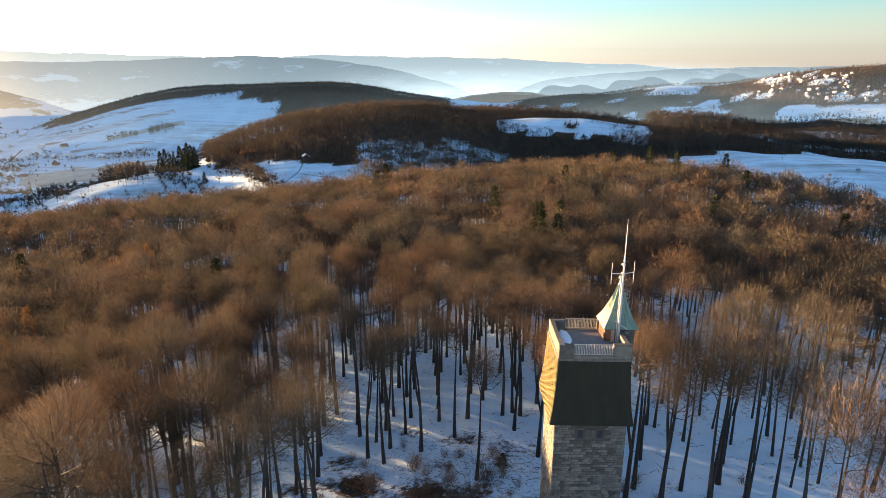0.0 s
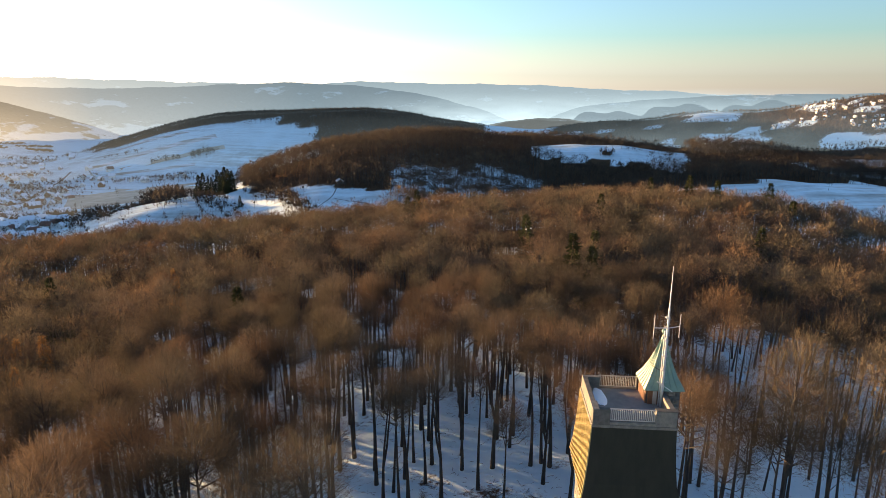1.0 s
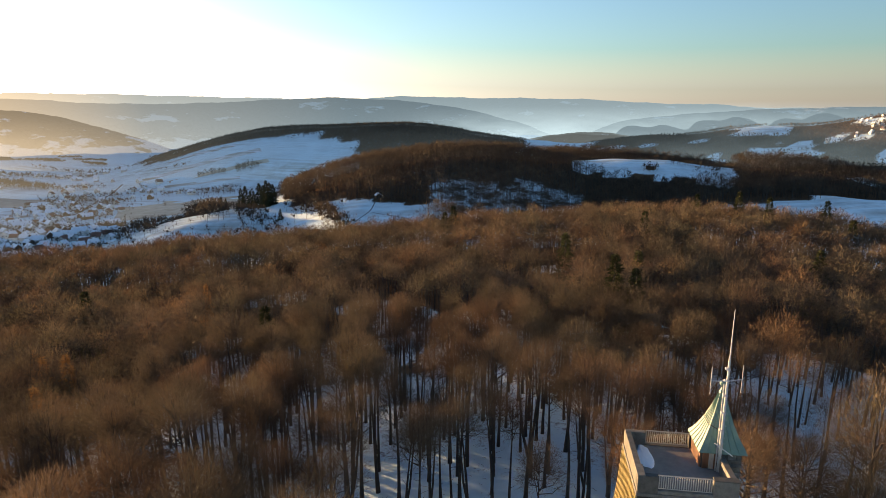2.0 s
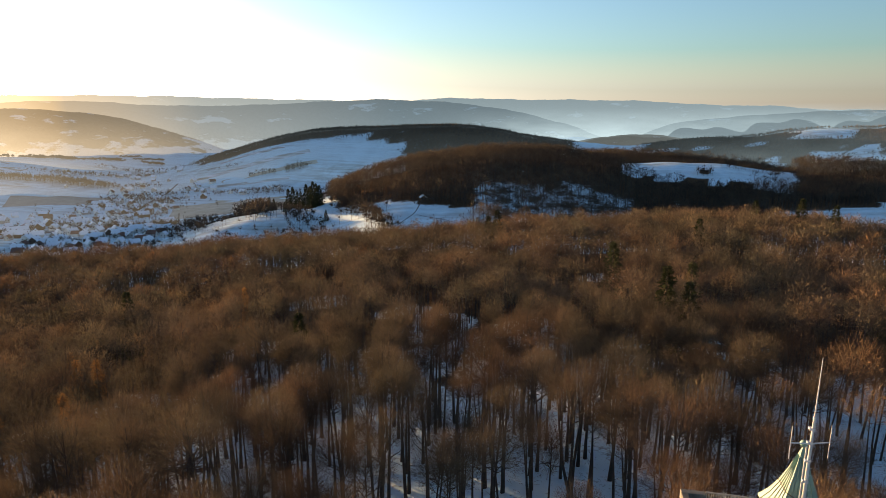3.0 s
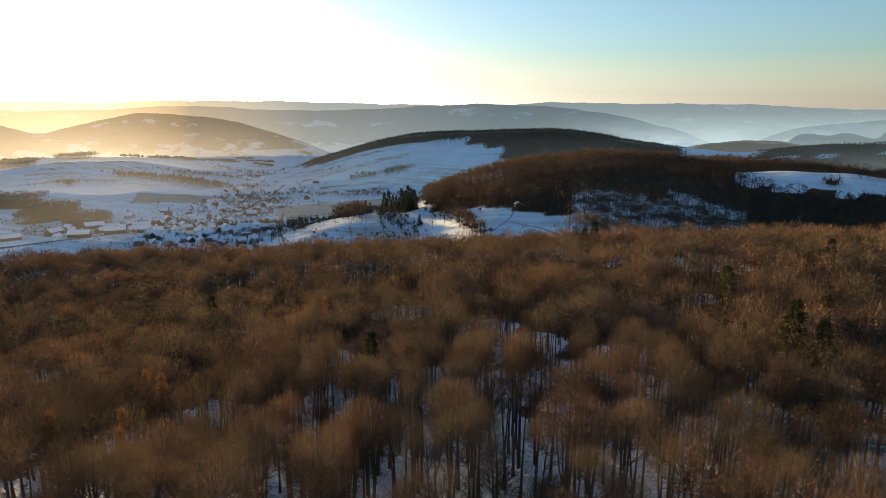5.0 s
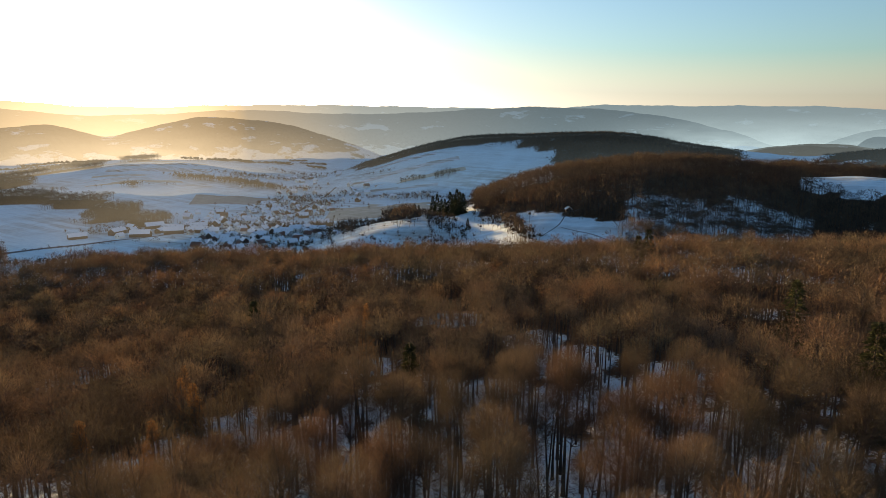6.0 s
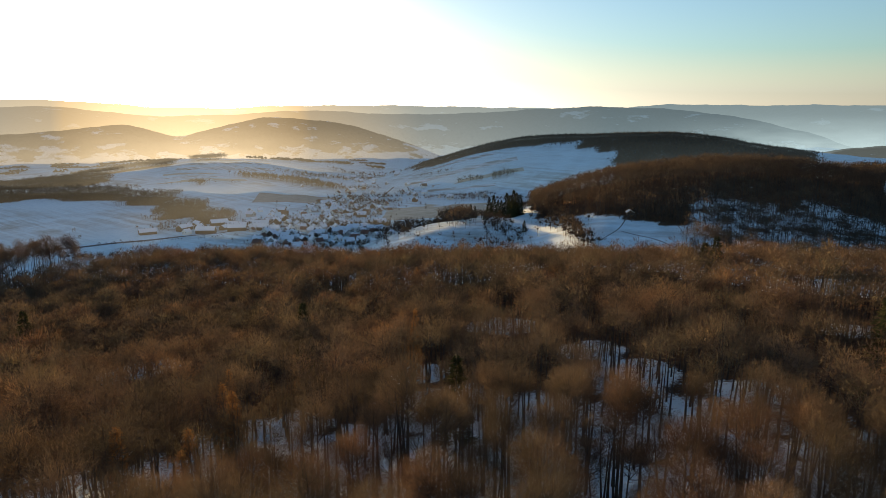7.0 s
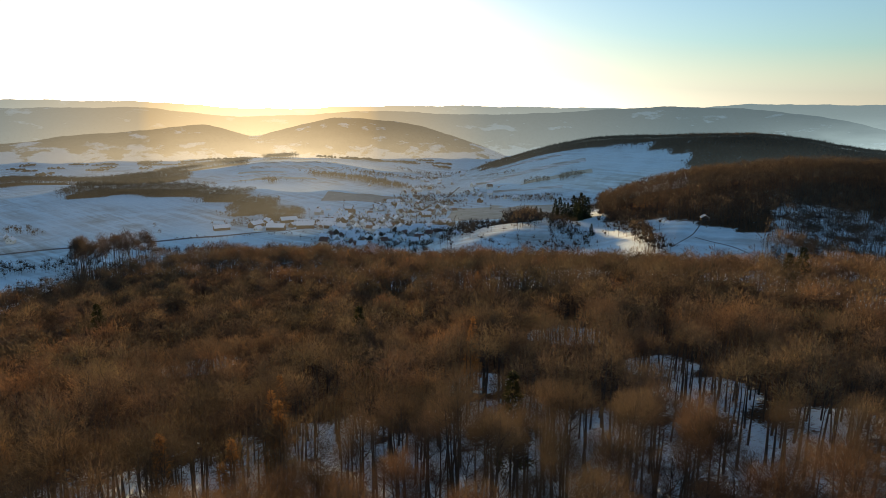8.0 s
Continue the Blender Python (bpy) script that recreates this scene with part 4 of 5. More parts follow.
def debris():
    """Fallen branches and brushwood lying about on the snow."""
    rng = np.random.RandomState(45)
    parts = []
    n = 2600
    X, Y = rng.uniform(-75, 60, n), rng.uniform(5, 100, n)
    near = rng.uniform(0, 1, n) < 0.4
    X[near], Y[near] = rng.normal(-9, 7, near.sum()), rng.normal(20, 6, near.sum())
    Z = height(X, Y)
    for x, y, z in zip(X, Y, Z):
        a, L = rng.uniform(0, 6.28), rng.uniform(0.2, 1.3)
        q = np.array([x + math.cos(a) * L, y + math.sin(a) * L])
        zz = float(height(*q))
        r = rng.uniform(0.012, 0.04)
        parts.append(tube([(x, y, z + 0.03), ((x + q[0]) / 2 + rng.normal(0, 0.1), (y + q[1]) / 2 + rng.normal(0, 0.1), (z + zz) / 2 + rng.uniform(0.05, 0.2)), (*q, zz + 0.04)], [r, r * 0.8, r * 0.3], 4))
    V, F = joined(parts)
    tagged(new("fallen_branches", mesh_of("fallen_branches", V, F, [BARK], smooth_faces=True)), "dark fallen branches and brushwood on the snow", "branches", kind="stuff")


bushes()
debris()


# ---- masonry of the tower ----
def stone_mesh(seed):
    """A roughly dressed block of unit size, its outer face proud and chamfered."""
    rng = np.random.RandomState(seed)
    bm = bmesh.new()
    back = [bm.verts.new((x, 0, z)) for x, z in ((-0.5, -0.5), (0.5, -0.5), (0.5, 0.5), (-0.5, 0.5))]
    j = rng.uniform(-0.03, 0.03, (4, 2))
    front = [bm.verts.new((x * 0.90 + j[k][0], -1 + 0.25 * rng.uniform(-1, 1), z * 0.86 + j[k][1])) for k, (x, z) in enumerate(((-0.5, -0.5), (0.5, -0.5), (0.5, 0.5), (-0.5, 0.5)))]
    bm.faces.new(front)
    for k in range(4):
        bm.faces.new((back[k], back[(k + 1) % 4], front[(k + 1) % 4], front[k]))
    bmesh.ops.recalc_face_normals(bm, faces=bm.faces)
    me = bpy.data.meshes.new("stone_block")
    bm.to_mesh(me)
    bm.free()
    me.materials.append(STONE)
    return me


def courses(rng, u0, u1, z0, z1):
    z = z0
    while z < z1 - 0.1:
        h = min(rng.uniform(0.19, 0.36), z1 - z)
        u = u0
        while u < u1 - 0.05:
            w = min(rng.uniform(0.28, 0.85), u1 - u)
            if u1 - u - w < 0.2:
                w = u1 - u
            yield u + w / 2, z + h / 2, w, h
            u += w
        z += h


def masonry(tower):
    rng = np.random.RandomState(9)
    kinds = [stone_mesh(k) for k in range(8)]
    rest, count = [], 0
    faces = [("front", -3.0, 3.15, -6.0, 14.2), ("left", -2.85, 3.0, -6.0, 14.2), ("right", 0.25, 2.75, -6.0, 21.4), ("right_main", -2.85, 0.2, -6.0, 14.2), ("turret", 3.2, 4.05, -6.0, 21.4)]
    for side, u0, u1, z0, z1 in faces:
        for u, z, w, h in courses(rng, u0, u1, z0, z1):
            if side == "front" and 12.45 < z + h / 2 and z - h / 2 < 13.6 and -1.1 < u + w / 2 and u - w / 2 < 1.3:
                continue
            proud = rng.uniform(0.02, 0.05)
            m = Matrix.Diagonal((w - 0.02, proud, h - 0.02, 1))
            if side == "front":
                m = pose(u, -2.85, z) @ m
            elif side == "turret":
                m = pose(u, 0.25, z) @ m
            elif side == "left":
                m = pose(-3.0, u, z, 0, 0, -90) @ m
            elif side == "right":
                m = pose(4.05, u, z, 0, 0, 90) @ m
            else:
                m = pose(3.15, u, z, 0, 0, 90) @ m
            me = kinds[rng.randint(0, 8)]
            if side == "front" and z > 7.2 and count < 300:
                ob = new("stone_block", me)
                ob.parent = tower
                ob.matrix_basis = m
                count += 1
            else:
                V = np.array([(m @ v.co)[:] for v in me.vertices])
                rest.append((V, np.array([p.vertices[:] for p in me.polygons])))
    V, F = joined(rest)
    ob = new("stonework", mesh_of("stonework", V, F, [STONE_MANY]))
    ob.parent = tower
    tagged(ob, "coursed grey sandstone blocks", kind="stuff")


masonry(TOWER)

# ---- hazy distance, painted as glow ----
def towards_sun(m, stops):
    """Strength of the painted glow by the angle from the sun's bearing, over the plan."""
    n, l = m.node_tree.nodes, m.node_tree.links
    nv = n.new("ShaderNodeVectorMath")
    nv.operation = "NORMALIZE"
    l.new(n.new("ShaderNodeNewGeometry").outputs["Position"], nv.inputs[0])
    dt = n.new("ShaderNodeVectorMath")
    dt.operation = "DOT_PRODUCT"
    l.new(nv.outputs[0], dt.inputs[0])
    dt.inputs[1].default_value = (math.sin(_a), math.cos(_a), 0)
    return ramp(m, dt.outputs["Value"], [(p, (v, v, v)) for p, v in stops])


def painted_haze_material(name, dark, veil, amount, grain=0.006, snow=0.5):
    """Far wooded ridges with snowy fields; haze is painted as emission, warmer towards the sun."""
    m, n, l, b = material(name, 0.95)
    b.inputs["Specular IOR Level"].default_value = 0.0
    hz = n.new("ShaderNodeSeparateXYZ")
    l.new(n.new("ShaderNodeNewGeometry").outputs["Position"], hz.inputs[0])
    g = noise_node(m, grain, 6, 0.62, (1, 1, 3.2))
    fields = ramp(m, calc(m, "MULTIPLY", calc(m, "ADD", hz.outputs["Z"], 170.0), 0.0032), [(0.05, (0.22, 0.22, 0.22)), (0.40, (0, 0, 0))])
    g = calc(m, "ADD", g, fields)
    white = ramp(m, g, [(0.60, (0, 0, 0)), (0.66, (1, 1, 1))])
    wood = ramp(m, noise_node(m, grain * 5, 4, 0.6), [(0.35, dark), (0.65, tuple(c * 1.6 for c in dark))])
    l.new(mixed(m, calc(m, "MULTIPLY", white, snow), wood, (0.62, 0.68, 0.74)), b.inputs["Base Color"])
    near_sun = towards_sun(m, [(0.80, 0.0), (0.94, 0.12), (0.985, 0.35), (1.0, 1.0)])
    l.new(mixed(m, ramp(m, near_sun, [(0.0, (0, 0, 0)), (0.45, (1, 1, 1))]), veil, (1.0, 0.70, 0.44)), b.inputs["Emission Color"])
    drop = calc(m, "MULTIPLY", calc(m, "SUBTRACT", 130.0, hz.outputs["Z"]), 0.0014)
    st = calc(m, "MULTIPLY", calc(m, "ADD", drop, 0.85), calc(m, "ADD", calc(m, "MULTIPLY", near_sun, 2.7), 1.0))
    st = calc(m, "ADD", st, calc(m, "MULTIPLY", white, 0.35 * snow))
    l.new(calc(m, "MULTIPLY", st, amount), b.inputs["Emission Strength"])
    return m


def ridge(name, label, d, profile, mat, seed, rough=1.0, foot=-170.0, deep=420.0, level=43.0):
    """A long far ridge: profile gives azimuth and angle above eye level."""
    az = np.arange(profile[0][0], profile[-1][0], 0.2)
    el = np.interp(az, [p[0] for p in profile], [p[1] for p in profile])
    k = np.exp(-0.5 * (np.arange(-12, 13) / 5.0) ** 2)
    pad = np.pad(el, 12, mode="edge")
    el = np.convolve(pad, k / k.sum(), "valid")
    r = np.random.RandomState(seed)
    for f in (1.1, 2.3, 4.7, 9.1, 17.0):
        el = el + 0.05 * rough / f ** 0.75 * np.sin(az * f + r.uniform(0, 6.28))
    el = el + r.normal(0, 0.008 * rough, len(el))
    rows = []
    for u in np.linspace(0, 1, 15):
        dd = d - deep * (1 - u) + 40 * np.sin(az * 2.1 + u * 5 + seed) * (1 - u)
        x, y = polar(az, dd)
        top = level + d * np.tan(np.radians(el))
        z = foot + (top - foot) * (np.sin(u * math.pi / 2) ** 0.8)
        rows.append(np.stack([x, y, z], -1))
    x, y = polar(az, np.full_like(az, d + 60.0))
    rows.append(np.stack([x, y, np.full_like(az, foot)], -1))
    V = np.concatenate(rows)
    n = len(az)
    i = np.arange(len(rows) - 1)[:, None] * n
    j = np.arange(n - 1)[None]
    q = np.stack([i + j, i + j + 1, i + n + j + 1, i + n + j], -1).reshape(-1, 4)
    return tagged(new(name, mesh_of(name, V, q, [mat], smooth_faces=True)), label, "backdrop", kind="structure")


def glowing_mist_material(name, color, light, warm=0.0):
    """Thin sheets that glow by themselves and let most of what is behind through."""
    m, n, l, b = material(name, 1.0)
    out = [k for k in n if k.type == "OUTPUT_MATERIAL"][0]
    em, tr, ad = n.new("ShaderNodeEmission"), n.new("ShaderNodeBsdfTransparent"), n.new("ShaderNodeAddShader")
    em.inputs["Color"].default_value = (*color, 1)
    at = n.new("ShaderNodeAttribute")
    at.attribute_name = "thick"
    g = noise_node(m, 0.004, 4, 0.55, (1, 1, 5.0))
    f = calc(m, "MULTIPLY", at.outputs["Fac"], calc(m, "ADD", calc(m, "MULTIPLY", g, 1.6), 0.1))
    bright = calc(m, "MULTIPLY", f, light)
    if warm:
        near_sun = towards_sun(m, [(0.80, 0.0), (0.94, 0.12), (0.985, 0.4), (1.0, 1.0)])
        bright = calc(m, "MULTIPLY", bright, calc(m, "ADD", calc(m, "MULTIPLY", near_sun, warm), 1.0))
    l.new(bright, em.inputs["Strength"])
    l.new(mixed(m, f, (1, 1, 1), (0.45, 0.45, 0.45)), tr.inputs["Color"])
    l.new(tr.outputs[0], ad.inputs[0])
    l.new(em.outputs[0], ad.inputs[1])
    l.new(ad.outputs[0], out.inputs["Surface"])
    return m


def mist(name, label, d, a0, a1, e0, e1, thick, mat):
    """A glowing sheet set across the valley for mist, thinning upwards and sideways."""
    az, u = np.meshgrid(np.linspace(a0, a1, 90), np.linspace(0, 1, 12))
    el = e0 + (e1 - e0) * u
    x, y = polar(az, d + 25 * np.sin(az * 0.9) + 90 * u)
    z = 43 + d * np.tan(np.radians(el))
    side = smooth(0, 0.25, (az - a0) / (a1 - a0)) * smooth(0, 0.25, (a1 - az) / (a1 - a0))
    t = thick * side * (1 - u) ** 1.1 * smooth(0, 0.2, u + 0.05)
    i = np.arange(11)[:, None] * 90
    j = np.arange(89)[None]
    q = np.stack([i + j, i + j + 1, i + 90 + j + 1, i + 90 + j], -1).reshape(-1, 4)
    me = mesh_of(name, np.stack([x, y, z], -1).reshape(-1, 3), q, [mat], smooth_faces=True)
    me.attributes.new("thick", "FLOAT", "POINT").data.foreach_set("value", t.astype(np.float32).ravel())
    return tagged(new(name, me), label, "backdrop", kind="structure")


HAZE_A = painted_haze_material("near_hills_painted_haze", (0.035, 0.032, 0.030), (0.50, 0.52, 0.52), 0.036, 0.006, 0.7)
HAZE_B = painted_haze_material("middle_ridge_painted_haze", (0.03, 0.031, 0.033), (0.44, 0.57, 0.70), 0.080, 0.004, 0.3)
HAZE_C = painted_haze_material("far_ridge_painted_haze", (0.03, 0.033, 0.038), (0.50, 0.62, 0.73), 0.130, 0.004, 0.2)
MIST = glowing_mist_material("glowing_valley_mist", (0.61, 0.75, 0.87), 0.19)
GLOW_MIST = glowing_mist_material("warm_glowing_mist", (1.0, 0.76, 0.54), 0.066, 3.0)
ridge("backdrop_ridge", "wooded hills beyond the valley with painted warm haze", 4100,
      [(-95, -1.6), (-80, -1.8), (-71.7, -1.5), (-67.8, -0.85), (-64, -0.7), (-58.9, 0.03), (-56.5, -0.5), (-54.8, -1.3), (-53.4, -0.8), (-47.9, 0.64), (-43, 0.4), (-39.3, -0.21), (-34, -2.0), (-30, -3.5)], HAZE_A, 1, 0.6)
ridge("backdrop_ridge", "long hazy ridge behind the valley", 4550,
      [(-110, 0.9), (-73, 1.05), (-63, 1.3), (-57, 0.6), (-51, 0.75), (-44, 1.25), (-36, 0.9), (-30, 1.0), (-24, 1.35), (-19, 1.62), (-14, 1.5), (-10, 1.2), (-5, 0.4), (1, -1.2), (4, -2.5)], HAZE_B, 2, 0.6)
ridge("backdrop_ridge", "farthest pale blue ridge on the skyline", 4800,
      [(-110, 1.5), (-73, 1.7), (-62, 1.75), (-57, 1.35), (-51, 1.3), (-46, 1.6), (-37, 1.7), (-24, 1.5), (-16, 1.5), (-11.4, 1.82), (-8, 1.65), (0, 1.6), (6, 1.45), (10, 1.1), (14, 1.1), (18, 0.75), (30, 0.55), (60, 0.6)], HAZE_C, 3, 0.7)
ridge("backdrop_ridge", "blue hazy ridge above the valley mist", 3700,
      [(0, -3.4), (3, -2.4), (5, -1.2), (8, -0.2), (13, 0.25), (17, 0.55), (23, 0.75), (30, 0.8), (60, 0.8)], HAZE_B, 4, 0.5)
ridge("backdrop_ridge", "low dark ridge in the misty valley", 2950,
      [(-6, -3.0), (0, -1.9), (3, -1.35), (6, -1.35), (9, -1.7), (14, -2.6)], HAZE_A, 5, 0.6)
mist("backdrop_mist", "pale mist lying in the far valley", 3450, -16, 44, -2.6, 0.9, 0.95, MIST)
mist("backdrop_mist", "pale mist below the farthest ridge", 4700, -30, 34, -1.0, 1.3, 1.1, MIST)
# glowing sheets added to lift the dark hills behind them
mist("backdrop_mist", "added thin glowing haze before the long snowy hill", 1240, -40, 14, -6.0, 0.4, 0.10, MIST)
mist("backdrop_mist", "thin glowing blue haze before the hillside village", 1700, 2, 60, -5.0, 1.6, 0.22, MIST)
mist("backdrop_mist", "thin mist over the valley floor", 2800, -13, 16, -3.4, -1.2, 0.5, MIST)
# emissive sheets added to brighten and warm the western valley
mist("backdrop_mist", "warm glowing mist before the ridge in the west", 3050, -78, -28, -3.2, 0.2, 0.36, GLOW_MIST)
mist("backdrop_mist", "thin warm glowing mist over the fields in the west", 2060, -76, -34, -4.6, -0.4, 0.34, GLOW_MIST)
mist("backdrop_mist", "added faint glowing haze above the village", 1560, -90, -20, -6.4, -0.4, 0.20, GLOW_MIST)
mist("backdrop_mist", "added faint glowing haze before the village", 1010, -95, -18, -9.6, -1.0, 0.19, GLOW_MIST)

# ---- firs, lone trees and hedges ----
def placed(root, x, y, s, turn, sink=0.15):
    root.matrix_basis = pose(x, y, float(height(x, y)) - sink, 0, 0, turn)
    root.scale = (s,) * 3
    return root


def tree_model(name, wood, crown, bark, leaf, label, group):
    root = new(name)
    a = new("trunk", mesh_of("trunk", *wood, [bark], smooth_faces=True))
    b = new("crown", mesh_of("crown", *crown[:2], [leaf]))
    a.parent = b.parent = root
    return tagged(root, label, "tree", group)


def grove(model, spots, seed):
    """The model at the first spot, copies at the others; spots are x, y, scale."""
    rng = np.random.RandomState(seed)
    for k, (x, y, s) in enumerate(spots):
        ob = model if k == 0 else copy_thing(model, Matrix())
        placed(ob, x, y, s, rng.uniform(0, 360))


def ring_spots(spots):
    """Spots given as azimuth, distance and scale."""
    return [(*[float(v) for v in polar(a, d)], s) for a, d, s in spots]


# dark conifers among the beeches
pine = tree_model("conifer", *conifer(1, 23.6, 5.4, 1900, 0.26, 1.5, 0.30), BARK, NEEDLE, "dark green conifer rising among the bare beeches", "conifers on the plateau")
grove(pine, [(-44, 223, 1.17), (-1, 128, 1.17), (8, 95, 1.17), (12, 92, 1.05), (16, 114, 1.05), (-49, 231, 1.05), (73, 290, 1.17), (81, 251, 1.23), (89, 237, 1.17),
             (109, 231, 1.17), (85, 102, 1.05), (29, 183, 1.11), (-64, 76, 0.99), (-238, 84, 1.23), (-128, 104, 1.11), (100, 190, 1.05), (60, 120, 1.05)], 5)
# rust coloured crowns that kept their leaves or needles
larch = tree_model("larch", *conifer(7, 24.5, 4.2, 2200, 0.13, 1.3, 0.34), BARK, LEAF_RUST, "rust orange larch that kept its dry needles", "larches on the plateau")
grove(larch, [(-85, 46, 0.95), (-83, 37, 0.85), (-88, 30, 0.9), (-79, 33, 0.8), (-93, 105, 0.9), (-100, 116, 0.9), (-106, 62, 0.85), (-95, 52, 0.9),
              (-221, 211, 1.0), (-243, 76, 0.9), (-224, 88, 0.9), (-236, 245, 1.0), (-205, 236, 0.95), (-262, 226, 1.0), (-188, 246, 0.95), (-150, 190, 0.9)], 6)
# spruces by the meadow
spruce = tree_model("spruce", *conifer(11, 24, 6.6, 900, 1.2, 2.2, 0.03), BARK, NEEDLE, "dark green spruce standing in the snowy meadow", "spruces by the meadow")
grove(spruce, ring_spots([(-28.7, 690, 0.7), (-28.3, 700, 0.6), (-27.0, 665, 0.9), (-26.6, 672, 0.95), (-26.2, 660, 0.75), (-25.9, 668, 0.7), (-25.4, 650, 1.05),
                          (-25.1, 640, 0.95), (-24.8, 655, 1.1), (-24.5, 642, 1.0), (-24.9, 628, 0.85), (-24.2, 636, 0.9), (-29.4, 820, 0.7), (-27.4, 640, 0.4), (-23.7, 560, 0.45)]), 7)
# single bare trees in the open
lone = tree_model("bare_tree", *tufted(21, 15, 4.6, 160, 0.34, 2.6, 0.25), BARK, TWIG_FAR, "single leafless tree in a snowy field", "trees in the fields")
grove(lone, ring_spots([(-62.4, 1120, 0.8), (-65.5, 1010, 0.9), (-66.2, 1006, 0.8), (-64.9, 1003, 0.7), (-68.6, 1480, 0.9), (-48.9, 1270, 0.9), (-44.1, 1240, 0.8), (28.3, 590, 0.8),
                        (-16.2, 1580, 0.8), (-31.8, 1120, 0.8), (-30.6, 1240, 0.6), (-33.1, 1260, 0.7), (10.8, 762, 0.9), (11.6, 770, 0.8), (33.8, 560, 0.5), (-62.0, 1060, 0.7)]), 8)


def scrub(name, label, lines, seed, kinds, leaf):
    """Hedges and copses along plan lines: azimuth, distance to azimuth, distance, width, count, scale."""
    rng = np.random.RandomState(seed)
    X, Y, S = [], [], []
    for a0, d0, a1, d1, wide, count, s in lines:
        p, q = np.array(polar(a0, d0)), np.array(polar(a1, d1))
        u = rng.uniform(0, 1, count)[:, None]
        pts = p + (q - p) * u + rng.normal(0, wide / 2.2, (count, 2))
        X.append(pts[:, 0])
        Y.append(pts[:, 1])
        S.append(s * rng.uniform(0.6, 1.25, count))
    X, Y, S = np.concatenate(X), np.concatenate(Y), np.concatenate(S)
    n = len(X)
    ob = stand(name, label, kinds, X, Y, S, rng.uniform(0, 6.28, n), rng.randint(0, len(kinds), n), BARK, leaf)
    ob["category"] = "hedge"


grove_tall = [beech(610 + k, H=27, R=4.4, clumps=9, limbs=6, sides=4, subs=0, twigs=260, width=0.2, length=1.8, low=0.5, deep=0.2) for k in range(4)]
rng_g = np.random.RandomState(66)
ga, gd = rng_g.uniform(-67.2, -61.2, 70), rng_g.uniform(455, 525, 70)
gx, gy = polar(ga, gd)
stand("valley_grove", "tall bare grove on the slope above the valley road", grove_tall, gx, gy, rng_g.uniform(0.9, 1.25, 70), rng_g.uniform(0, 6.28, 70), rng_g.randint(0, 4, 70), BARK, TWIG_FAR)
bushy = [tufted(60 + k, 10, 3.6, 28, 0.36, 2.2, 0.12, 0.3) for k in range(4)]
scrub("field_copses", "bare copses and hedges between the snowy fields", [
    (-27.2, 1545, -25.2, 1555, 12, 60, 1.6), (-30.2, 1560, -28.0, 1545, 14, 45, 1.4), (-33.5, 1690, -31.0, 1660, 10, 25, 1.0),
    (-31.0, 1395, -23.0, 1330, 14, 90, 1.2), (-30.0, 1140, -22.5, 1010, 8, 60, 0.6),
    (-37.5, 930, -29.8, 905, 14, 130, 1.6), (-31.8, 880, -29.2, 600, 16, 200, 1.7), (-23.6, 800, -21.6, 610, 26, 150, 1.0), (-28.6, 700, -24.0, 520, 12, 120, 0.95), (-27.0, 600, -25.6, 470, 8, 60, 0.9),
    (-21.6, 600, -17.6, 452, 8, 170, 1.15), (-21.8, 640, -20.2, 540, 30, 90, 1.1), (-16.5, 556, -9.5, 520, 6, 50, 0.8), (-36, 850, -33, 780, 10, 30, 0.8),
    (-53.4, 1690, -52.6, 1675, 16, 34, 1.7), (-52.9, 2225, -51.4, 2225, 26, 70, 1.9), (-56.0, 1720, -49.0, 1700, 8, 26, 0.9),
    (-46.5, 1950, -38.0, 1900, 40, 170, 1.1), (-42.0, 2150, -30.0, 1800, 30, 160, 1.3), (-57, 1230, -54, 1100, 20, 60, 0.9),
    (-72.5, 1180, -70.6, 1120, 16, 26, 1.4), (-78, 700, -60, 820, 60, 170, 1.2), (-80, 480, -64, 560, 60, 150, 0.9), (-78, 900, -67, 860, 40, 150, 1.2), (-63.5, 930, -57.5, 890, 12, 80, 1.1), (-66, 620, -50, 740, 70, 150, 1.0), (-44, 640, -33, 620, 50, 120, 1.0), (-33, 560, -24, 520, 16, 60, 0.8), (-66, 780, -46, 860, 40, 130, 1.2), (-50, 800, -34, 800, 40, 90, 1.1), (-61, 1010, -50, 1020, 8, 50, 0.6),
    (9.8, 725, 10.8, 730, 6, 16, 0.9), (11.5, 690, 15.4, 700, 7, 50, 0.9), (12.2, 760, 16.0, 775, 5, 34, 0.7), (15.5, 730, 17.0, 800, 10, 30, 1.0), (17.5, 690, 24.0, 660, 14, 90, 0.8),
    (16, 655, 18, 650, 18, 24, 1.0), (23.5, 700, 36, 690, 16, 120, 0.9), (30, 860, 38, 880, 40, 160, 1.0), (28, 1000, 38, 1050, 60, 160, 1.0)], 71, bushy, TWIG_FAR)


